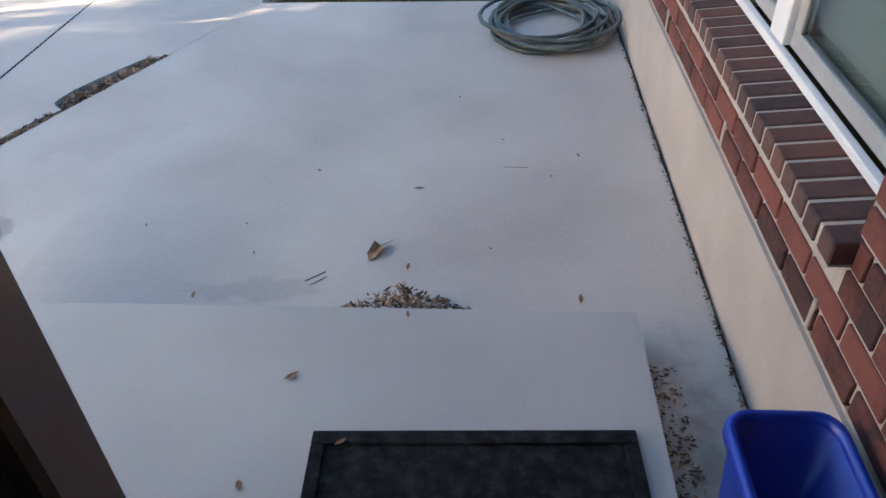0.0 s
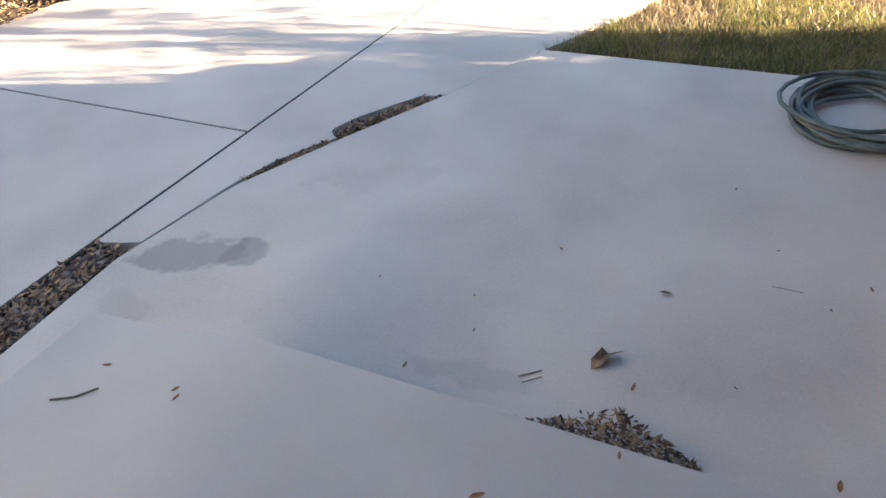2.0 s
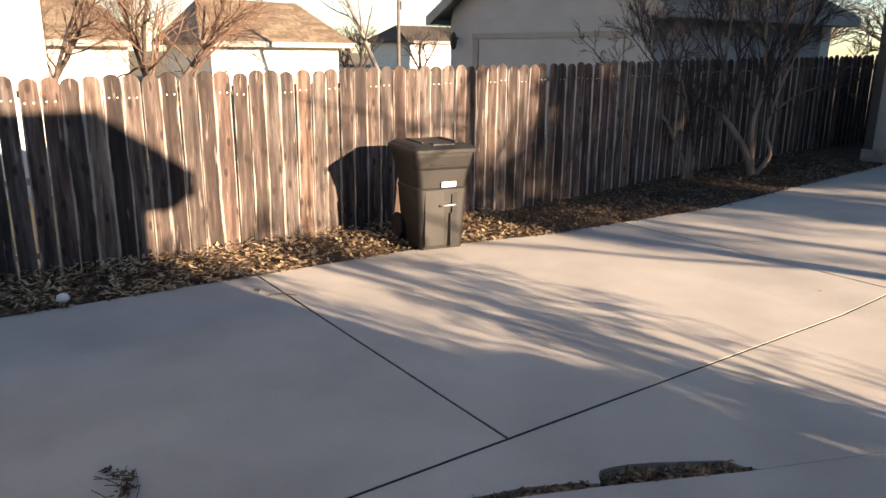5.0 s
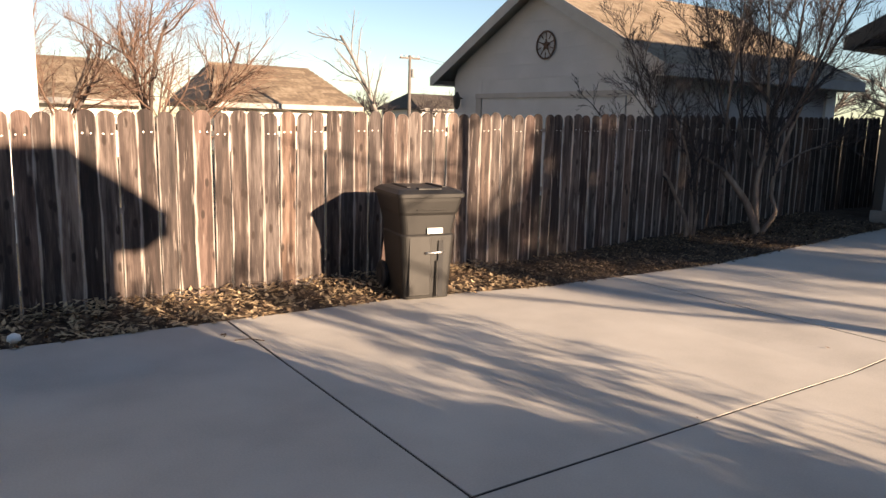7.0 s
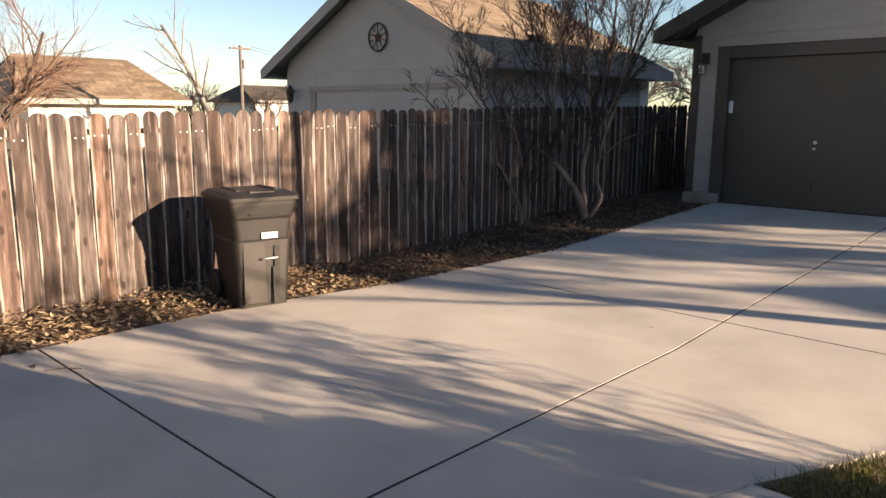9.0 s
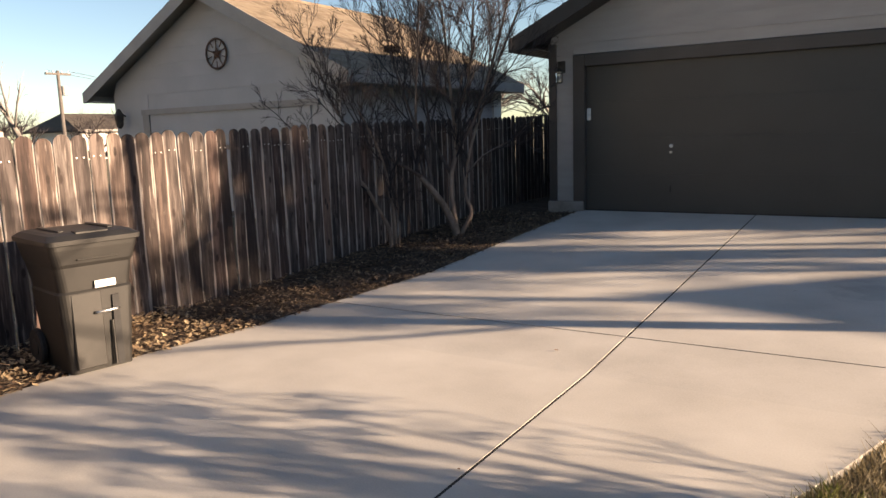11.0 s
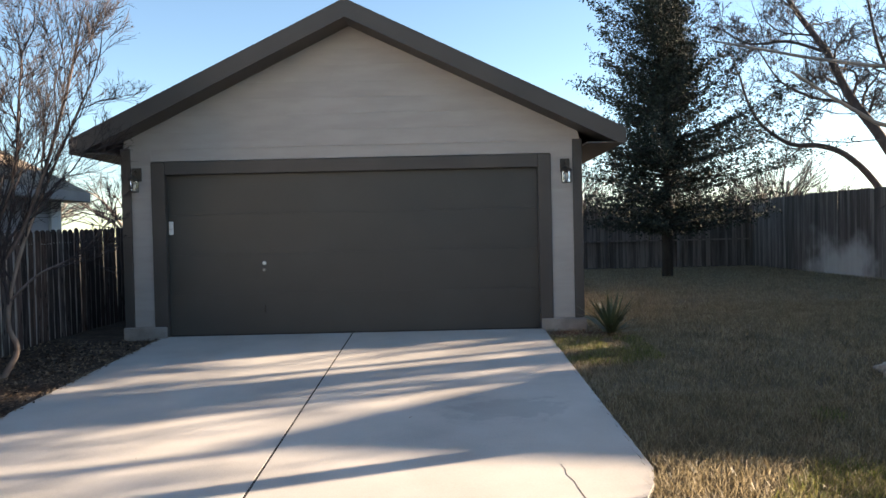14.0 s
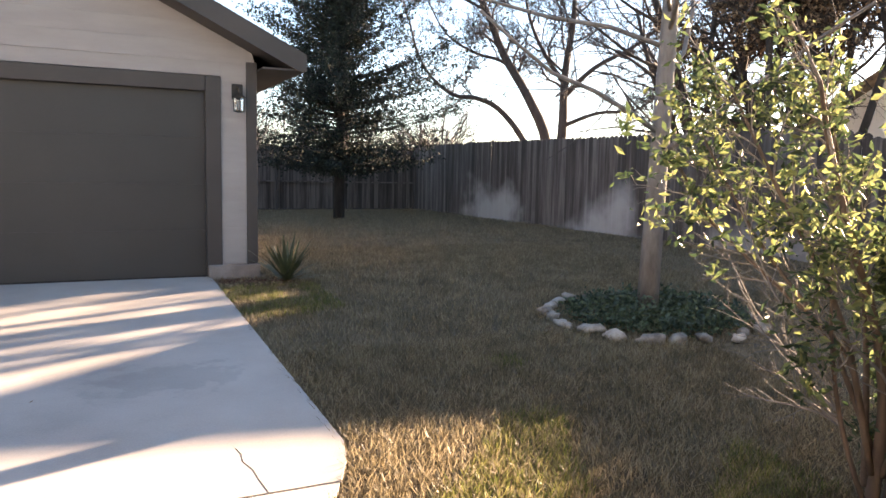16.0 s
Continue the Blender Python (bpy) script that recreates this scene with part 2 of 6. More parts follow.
black_carpet = material("black_carpet", [(0.006, 0.006, 0.007), (0.014, 0.014, 0.015), (0.03, 0.03, 0.031)], 1.0, 30, 160, 1.0, depth=0.01, spec=0.2)
blue_plastic = material("blue_plastic", [(0.006, 0.03, 0.30), (0.010, 0.05, 0.42)], 0.35, 4, 60, 0.05)
hose_green = material("faded_green_hose", [(0.038, 0.056, 0.052), (0.07, 0.095, 0.088), (0.14, 0.16, 0.145)], 0.55, 8, 70, 0.2, depth=0.003)
hose_grey = material("grey_hose", [(0.07, 0.07, 0.06), (0.15, 0.15, 0.135)], 0.6, 8, 70, 0.2, depth=0.003)
brass = material("brass", [(0.45, 0.32, 0.14), (0.55, 0.42, 0.2)], 0.35, 8, 60, 0.05, metal=1.0)
steel = material("steel", [(0.55, 0.55, 0.54), (0.65, 0.65, 0.64)], 0.3, 8, 60, 0.05, metal=1.0)
nail_steel = material("galvanized_nails", [(0.55, 0.54, 0.52), (0.7, 0.69, 0.66)], 0.4, 8, 60, 0.0, metal=0.6)
white_paint = material("white_paint", [(0.72, 0.72, 0.70), (0.82, 0.82, 0.80)], 0.6, 9, 60, 0.05)
wrought_iron = material("dark_bronze", [(0.03, 0.026, 0.022), (0.05, 0.043, 0.036)], 0.5, 8, 60, 0.1, metal=0.4)
rust_metal = material("rusty_metal", [(0.06, 0.035, 0.025), (0.12, 0.065, 0.045)], 0.8, 8, 60, 0.3)
bark_pale = material("pale_smooth_bark", [(0.11, 0.078, 0.062), (0.20, 0.15, 0.118), (0.28, 0.215, 0.17)], 0.8, 7, 40, 0.5, stretch=(1, 1, 0.4), depth=0.01)
mulch_red = material("red_mulch", [(0.06, 0.022, 0.014), (0.14, 0.055, 0.035), (0.24, 0.12, 0.08)], 0.9, 5, 30, 0, island=0.6)
bark_twig = material("twig_bark", [(0.020, 0.016, 0.018), (0.040, 0.032, 0.034)], 0.85, 6, 40, 0.2)
bark_limb = material("brown_limb_bark", [(0.060, 0.044, 0.039), (0.125, 0.095, 0.08)], 0.8, 7, 40, 0.4, stretch=(1, 1, 0.4), depth=0.006)
bark_mesquite = material("grey_brown_mesquite_bark", [(0.040, 0.034, 0.034), (0.076, 0.066, 0.065)], 0.9, 8, 40, 0.5, stretch=(1, 1, 0.3), depth=0.015)
bark_rust = material("reddish_twig_bark", [(0.11, 0.066, 0.048), (0.19, 0.12, 0.088)], 0.85, 6, 40, 0.2)
bark_shrub = material("tan_shrub_bark", [(0.075, 0.052, 0.036), (0.16, 0.115, 0.08)], 0.85, 8, 50, 0.4, stretch=(1, 1, 0.3), depth=0.004)
bark_dark = material("dark_bark", [(0.020, 0.017, 0.015), (0.045, 0.038, 0.033)], 0.95, 8, 40, 0.7, stretch=(1, 1, 0.3), depth=0.02)
bark_grey = material("grey_bark", [(0.14, 0.125, 0.112), (0.25, 0.23, 0.21)], 0.9, 8, 40, 0.6, stretch=(1, 1, 0.3), depth=0.015)
needles = material("cedar_needles", [(0.009, 0.014, 0.011), (0.017, 0.025, 0.018), (0.034, 0.043, 0.028)], 0.9, 2, 20, 0, island=0.6)
cover_leaf = material("ground_cover_leaves", [(0.022, 0.042, 0.022), (0.045, 0.075, 0.036), (0.075, 0.11, 0.055)], 0.6, 3, 20, 0, island=0.6)
yucca_leaf = material("yucca_leaves", [(0.022, 0.034, 0.018), (0.05, 0.068, 0.032), (0.14, 0.145, 0.07)], 0.6, 4, 20, 0, island=0.6)
river_stone = material("limestone", [(0.14, 0.12, 0.10), (0.30, 0.27, 0.23), (0.46, 0.43, 0.38)], 0.9, 8, 60, 0.6, spread=0.3, depth=0.01)
door_wood = material("red_brown_wood", [(0.26, 0.072, 0.028), (0.38, 0.12, 0.05)], 0.4, 3, 30, 0.2, stretch=(1, 1, 0.15))
frame_brown = material("tan_brown_metal", [(0.17, 0.135, 0.11), (0.21, 0.165, 0.135)], 0.45, 4, 60, 0.05)
room_paint = material("room_paint", [(0.30, 0.27, 0.23), (0.34, 0.31, 0.27)], 0.9, 3, 40, 0.1)
utility_wood = material("utility_pole_wood", [(0.09, 0.08, 0.075), (0.14, 0.125, 0.115)], 0.9, 6, 40, 0.3)


def leafy(name, colours):
    """Thin leaves that let some light through."""
    m = material(name, colours, 0.45, 3, 25, 0, island=0.7)
    n, l = m.node_tree.nodes, m.node_tree.links
    p, out = n["Principled BSDF"], n["Material Output"]
    t, mix = n.new("ShaderNodeBsdfTranslucent"), n.new("ShaderNodeMixShader")
    l.new(p.inputs["Base Color"].links[0].from_socket, t.inputs["Color"])
    mix.inputs[0].default_value = 0.48
    l.new(p.outputs[0], mix.inputs[1])
    l.new(t.outputs[0], mix.inputs[2])
    l.new(mix.outputs[0], out.inputs["Surface"])
    return m


blade_dry = leafy("dry_grass", [(0.14, 0.114, 0.066), (0.23, 0.19, 0.115), (0.36, 0.30, 0.19)])
blade_green = leafy("green_grass", [(0.10, 0.12, 0.03), (0.17, 0.19, 0.05), (0.30, 0.28, 0.10)])
shrub_leaf = leafy("shrub_leaves", [(0.03, 0.05, 0.022), (0.078, 0.112, 0.047), (0.22, 0.245, 0.095)])


def glass_material(name, tint, rough=0.02):
    m = bpy.data.materials.new(name)
    m.use_nodes = True
    p = m.node_tree.nodes["Principled BSDF"]
    p.inputs["Base Color"].default_value = (*tint, 1)
    p.inputs["Roughness"].default_value = rough
    p.inputs["Transmission Weight"].default_value = 1.0
    p.inputs["IOR"].default_value = 1.45
    return m


pane_glass = glass_material("pane_glass", (0.85, 0.92, 0.88))
lamp_glass = glass_material("seeded_glass", (0.95, 0.95, 0.93), 0.12)


# ---- mesh helpers ----
class Geo:
    """Vertices and faces of one mesh in the making."""

    def __init__(self):
        self.v, self.f = [], []

    def add(self, verts, faces):
        k = len(self.v)
        self.v += [tuple(p) for p in verts]
        self.f += [tuple(i + k for i in f) for f in faces]
        return self

    def box(self, x0, x1, y0, y1, z0, z1, m=None):
        c = [Vector((x, y, z)) for z in (z0, z1) for x, y in ((x0, y0), (x1, y0), (x1, y1), (x0, y1))]
        if m is not None:
            c = [m @ p for p in c]
        return self.add(c, [(3, 2, 1, 0), (4, 5, 6, 7), (0, 1, 5, 4), (1, 2, 6, 5), (2, 3, 7, 6), (3, 0, 4, 7)])

    def prism(self, outline, low, high):
        """An upright prism over an outline (anticlockwise); low and high are heights or functions of x, y."""
        lo = low if callable(low) else (lambda x, y: low)
        hi = high if callable(high) else (lambda x, y: high)
        n = len(outline)
        verts = [(x, y, lo(x, y)) for x, y in outline] + [(x, y, hi(x, y)) for x, y in outline]
        faces = [tuple(reversed(range(n))), tuple(range(n, 2 * n))]
        faces += [(i, (i + 1) % n, n + (i + 1) % n, n + i) for i in range(n)]
        return self.add(verts, faces)

    def tube(self, points, radii, sides=6, caps=True):
        points = [Vector(p) for p in points]
        rings, side = [], None
        for i, p in enumerate(points):
            d = (points[min(i + 1, len(points) - 1)] - points[max(i - 1, 0)]).normalized()
            if side is None:
                side = d.orthogonal().normalized()
            side = (side - d * side.dot(d))
            side = side.normalized() if side.length > 1e-6 else d.orthogonal().normalized()
            up = d.cross(side)
            r = radii[i] if not isinstance(radii, (int, float)) else radii
            rings.append([p + (side * math.cos(a) + up * math.sin(a)) * r for a in (2 * math.pi * j / sides for j in range(sides))])
        verts = [q for ring in rings for q in ring]
        faces = [(i * sides + j, i * sides + (j + 1) % sides, (i + 1) * sides + (j + 1) % sides, (i + 1) * sides + j)
                 for i in range(len(points) - 1) for j in range(sides)]
        if caps:
            faces += [tuple(reversed(range(sides))), tuple(range(len(verts) - sides, len(verts)))]
        return self.add(verts, faces)

    def lathe(self, profile, centre, sides=20, axis="z"):
        """A turned body; profile: radius and height along the axis."""
        cx, cy, cz = centre
        verts = []
        for r, h in profile:
            for j in range(sides):
                a = 2 * math.pi * j / sides
                u, w = r * math.cos(a), r * math.sin(a)
                verts.append((cx + u, cy + w, cz + h) if axis == "z" else (cx + h, cy + u, cz + w) if axis == "x" else (cx + u, cy + h, cz + w))
        n = len(profile)
        faces = [(i * sides + j, i * sides + (j + 1) % sides, (i + 1) * sides + (j + 1) % sides, (i + 1) * sides + j) for i in range(n - 1) for j in range(sides)]
        faces += [tuple(reversed(range(sides))), tuple(range((n - 1) * sides, n * sides))]
        return self.add(verts, faces)

    def mesh(self, name, bevel=0.0, smooth=False, segments=1):
        me = bpy.data.meshes.new(name)
        me.from_pydata(self.v, [], self.f)
        bm = bmesh.new()
        bm.from_mesh(me)
        if bevel:
            bmesh.ops.bevel(bm, geom=bm.edges[:], offset=bevel, segments=segments, affect="EDGES", clamp_overlap=True)
        if len(self.f) < 60000:
            bmesh.ops.recalc_face_normals(bm, faces=bm.faces[:])
        bm.to_mesh(me)
        bm.free()
        if smooth:
            for p in me.polygons:
                p.use_smooth = True
        return me


def part(name, geo, mat, parent=None, label="", bevel=0.0, smooth=False, segments=1):
    """One mesh object, under a thing or a part if one is given."""
    me = geo if isinstance(geo, bpy.types.Mesh) else geo.mesh(name, bevel, smooth, segments)
    if not me.materials:
        me.materials.append(mat)
    ob = new(name, me)
    if parent:
        ob.parent = parent
    return tagged(ob, label)


def thing(name, label, category, group="", kind="", at=None):
    ob = new(name)
    ob.empty_display_size = 0.1
    if at:
        ob.matrix_world = at if isinstance(at, Matrix) else Matrix.Translation(at)
    return tagged(ob, label, category, group, kind)


# ---- ground and slabs ----
def rise(y):
    """The ground climbs gently to the garage."""
    return 0.0 if y < 3 else min(0.3, (y - 3) * 0.3 / 6.2)


def lerp_line(pts, v):
    for (a, p), (b, q) in zip(pts, pts[1:]):
        if v <= b:
            return p + (q - p) * max(0.0, (v - a)) / (b - a)
    return pts[-1][1]


def left_edge(y):
    return lerp_line([(-9, -3.15), (1.6, -3.06), (3.2, -2.8), (5.0, -2.46), (9.2, -2.44)], y)


def right_edge(y):
    return lerp_line([(1.45, 1.08), (1.7, 1.2), (2.28, 1.44), (2.67, 1.57), (3.2, 1.79), (3.68, 2.24), (3.95, 2.38), (4.2, 2.46), (9.2, 2.46)], y)


def patio_left(y):
    return lerp_line([(-2.8, 0.25), (-1.71, 0.23), (-1.12, 0.19), (-0.49, 0.29), (0.07, 0.52), (0.67, 0.79), (1.45, 1.10)], y)


ground = Geo()
ys = [-400, -60, -12, 3, 9.2, 30, 80, 400]
xs = [-400, -60, -12, 12, 60, 400]
ground.add([(x, y, rise(y) - 0.09) for y in ys for x in xs],
           [(j * 6 + i, j * 6 + i + 1, (j + 1) * 6 + i + 1, (j + 1) * 6 + i) for j in range(7) for i in range(5)])
tagged(part("ground", ground, dirt_far), "dry bare earth spreading out beneath everything", "ground", kind="structure")

drive = thing("driveway", "pale broom-finished concrete driveway in jointed slabs", "driveway", kind="structure")


def slab(name, left, right, y0, y1, parent, top, mat, steps=24, cols=6):
    """A slab between two side lines, cut in rows so that it follows the slope."""
    rows = sorted({y0 + (y1 - y0) * i / steps for i in range(steps + 1)} | ({3.0} if y0 < 3 < y1 else set()))
    verts, faces = [], []
    for y in rows:
        a, b = left(y), right(y)
        for k in range(cols + 1):
            x = a + (b - a) * k / cols
            verts.append((x, y, top(x, y)))
    base = len(verts)
    n = cols + 1
    verts += [(x, y, z - 0.11) for x, y, z in verts]
    for j in range(len(rows) - 1):
        for k in range(cols):
            i = j * n + k
            faces += [(i, i + 1, i + n + 1, i + n), (base + i + n, base + i + n + 1, base + i + 1, base + i)]
        i, r = j * n, j * n + cols
        faces += [(i, i + n, base + i + n, base + i), (r + n, r, base + r, base + r + n)]
    for k in range(cols):
        t = (len(rows) - 1) * n + k
        faces += [(k + 1, k, base + k, base + k + 1), (t, t + 1, base + t + 1, base + t)]
    return part(name, Geo().add(verts, faces), mat, parent)


J = 0.009
flat = lambda x, y: rise(y)  # noqa: E731
slab("slab", left_edge, lambda y: -J, -9, -J, drive, flat, concrete)
slab("slab", left_edge, lambda y: -J, J, 3.79 - J, drive, flat, concrete)
slab("slab", left_edge, lambda y: -J, 3.79 + J, 9.17, drive, flat, concrete)
slab("slab", lambda y: J, right_edge, 3.79 + J, 9.17, drive, flat, concrete)
slab("slab", lambda y: J, lambda y: right_edge(y) if y > 1.45 else lerp_line([(-1.06, 0.02), (-1.0, 0.20), (-0.52, 0.262), (-0.45, 0.272), (-0.3, 0.312), (-0.2, 0.338), (-0.08, 0.40), (0.0, 0.432), (0.05, 0.478), (0.09, 0.50), (0.13, 0.425), (0.2, 0.43), (0.3, 0.465), (0.4, 0.515), (0.55, 0.605), (0.68, 0.685), (0.71, 0.80), (1.45, 1.092)], y),
     -1.06, 3.79 - J, drive, flat, concrete, 140)


crack_mat = material("joint_dirt", [(0.02, 0.017, 0.014), (0.045, 0.038, 0.032)], 1.0, 20, 80, 0.3)
for y0, y1 in ((-9.0, 3.0), (3.0, 9.15)):
    part("joint_filler", Geo().prism([(-J, y0), (J, y0), (J, y1), (-J, y1)], lambda x, y: rise(y) - 0.05, lambda x, y: rise(y) - 0.003), crack_mat, drive)
part("joint_filler", Geo().box(-3.1, -J, -J, J, -0.05, -0.006), crack_mat, drive)
part("joint_filler", Geo().box(-2.7, 2.3, 3.79 - J, 3.79 + J, -0.02, rise(3.79) - 0.006), crack_mat, drive)


def step_top(x):
    """The door step runs out into the walk on its far side."""
    s = max(0.0, min(1.0, (x - 0.35) / 1.0))
    return 0.122 * s * s * (3 - 2 * s)


def patio_top(x, y):
    """The walk swells a little to meet the thin end of the step."""
    s = max(0.0, min(1.0, (1.9 - x) / 0.9)) * max(0.0, min(1.0, (-0.2 - y) / 1.18))
    return 0.002 + (step_top(x) - 0.004) * s * s * (3 - 2 * s)


patio = thing("patio", "grey concrete patio slab beside the brick wall", "patio", kind="structure")
slab("slab", patio_left, lambda y: 3.246 + 0.007 * noise.noise((y * 7, 0, 0)), -2.73, 1.50, patio, patio_top, concrete, 150, 110)

part("gap_soil", Geo().box(0.20, 0.86, -0.60, 0.74, -0.08, -0.045), soil, patio)
part("joint_filler", Geo().box(3.20, 3.262, -2.72, 1.5, -0.06, -0.012), crack_mat, patio)
step = Geo()
nx = 24
sx = [0.36 + (2.985 - 0.36) * i / nx for i in range(nx + 1)]
step.add([(x - (0.01 if k and x > 2.98 else 0), y, z) for k, (y, lo) in enumerate(((-2.72, 1), (-2.72, 0), (-1.40, 0), (-1.40, 1))) for x in sx for z in [step_top(x) if not lo else -0.06]],
         [(k * (nx + 1) + i, k * (nx + 1) + i + 1, (k + 1) * (nx + 1) + i + 1, (k + 1) * (nx + 1) + i) for k in range(3) for i in range(nx)] + [(nx, 2 * nx + 1, 3 * nx + 2, 4 * nx + 3), (3 * (nx + 1), 2 * (nx + 1), nx + 1, 0)])
tagged(part("door_step", step, step_concrete), "low concrete door step with worn edges", "step", kind="structure")

bed = Geo()
rows = [-9 + 0.5 * i for i in range(52)]
bed.add([(x, y, rise(y) - 0.025 + 0.035 * noise.noise((x * 2, y * 2, 0))) for y in rows for x in (-3.98, -3.7, -3.4, (left_edge(y) if y < 9.1 else -2.9) + 0.03)],
        [(j * 4 + i, j * 4 + i + 1, (j + 1) * 4 + i + 1, (j + 1) * 4 + i) for j in range(51) for i in range(3)])
tagged(part("planting_bed", bed, soil, smooth=True), "bare dark soil bed between fence and driveway", "planting bed", kind="structure")

lawn = Geo()
rows = [1.5 + 0.35 * i for i in range(22)] + [9.2 + 0.75 * i for i in range(21)]
cols = 26
lawn.add([(a + (11.4 - a) * k / cols, y, rise(y) - 0.03 + (0.018 * noise.noise((a + (11.4 - a) * k / cols, y, 3)) if k else 0))
          for y in rows for a in [right_edge(y) + 0.015 if y < 9.1 else 3.05] for k in range(cols + 1)],
         [(j * (cols + 1) + i, j * (cols + 1) + i + 1, (j + 1) * (cols + 1) + i + 1, (j + 1) * (cols + 1) + i) for j in range(len(rows) - 1) for i in range(cols)])
tagged(part("lawn", lawn, turf, smooth=True), "dormant tan lawn in the side yard", "lawn", kind="structure")


# ---- fences ----
def picket_mesh(h, w, rng):
    """A board with a rounded, slightly uneven top."""
    t = 0.016
    r = w * 0.46
    out = [(-w / 2, 0), (w / 2, 0), (w / 2, h - r)]
    out += [(w / 2 * math.cos(a), h - r + r * math.sin(a)) for a in (radians(d) for d in (32, 62, 90, 118, 148))]
    out += [(-w / 2, h - r)]
    n = len(out)
    lean = rng.uniform(-0.004, 0.004)
    verts = [(0, y + lean * z, z) for y, z in out] + [(t, y + lean * z, z) for y, z in out]
    faces = [tuple(range(n)), tuple(reversed(range(n, 2 * n)))] + [(i, n + i, n + (i + 1) % n, (i + 1) % n) for i in range(n)]
    return Geo().add(verts, faces).mesh("picket", 0.004)


def fence(name, label, start, end, height, top, mat, pitch=0.146, seed=1, nails=False, front=1, slack=0.0, lean=0.5):
    """Pickets from start to end (x, y), on rails and posts behind them."""
    rng = random.Random(seed)
    a, b = Vector((*start, 0)), Vector((*end, 0))
    d = (b - a).normalized()
    length = (b - a).length
    turn = math.degrees(math.atan2(d.y, d.x)) - 90
    root = thing(name, label, "fence", kind="structure")
    shapes = [picket_mesh(height, pitch - g - slack, rng) for g in (0.004, 0.007, 0.010, 0.016, 0.006)]
    for m in shapes:
        m.materials.append(mat)
    heads = Geo()
    n = int(length / pitch)
    for i in range(n):
        p = a + d * (i + 0.5) * pitch
        ob = part("picket", rng.choice(shapes), mat, root)
        z = top(p) - height + rng.uniform(-0.014, 0.014)
        ob.matrix_world = pose(p.x, p.y, z, rng.uniform(-lean, lean), rng.uniform(-lean, lean), turn + rng.uniform(-2.5, 2.5))
        if nails:
            for off in (-0.03, 0.03):
                q = p + d * off
                heads.box(q.x + 0.015 * front, q.x + 0.019 * front, q.y - 0.005, q.y + 0.005, z + height - 0.185, z + height - 0.175)
    side = Vector((d.y, -d.x, 0)) * -0.045 * front
    for drop in (0.18, height * 0.5, height - 0.25):
        s, e = a + side, b + side
        g = Geo()
        g.tube([(s.x, s.y, top(a) - drop), ((s.x + e.x) / 2, (s.y + e.y) / 2, top((a + b) / 2) - drop), (e.x, e.y, top(b) - drop)], 0.035, 4)
        part("rail", g, mat, root)
    for i in range(int(length / 2.4) + 1):
        p = a + d * i * 2.4 + side * 2.2
        part("post", Geo().box(p.x - 0.045, p.x + 0.045, p.y - 0.045, p.y + 0.045, top(p) - height - 0.2, top(p) - 0.06), mat, root)
    if nails:
        part("nail_heads", heads, nail_steel, root)
    return root


fence("fence_west", "weathered brown cedar privacy fence with round-topped pickets", (-3.966, -9), (-3.966, 16.5), 1.66, lambda p: 1.54 + 0.0195 * max(p.y, -2), fence_wood, seed=3, nails=True, slack=-0.002)
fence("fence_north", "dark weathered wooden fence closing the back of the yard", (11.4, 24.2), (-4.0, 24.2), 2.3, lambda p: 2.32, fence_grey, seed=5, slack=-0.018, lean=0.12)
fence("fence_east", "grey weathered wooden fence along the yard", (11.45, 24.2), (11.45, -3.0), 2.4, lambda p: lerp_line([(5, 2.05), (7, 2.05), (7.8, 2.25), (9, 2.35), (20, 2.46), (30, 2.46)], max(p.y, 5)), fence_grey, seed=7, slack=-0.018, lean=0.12)


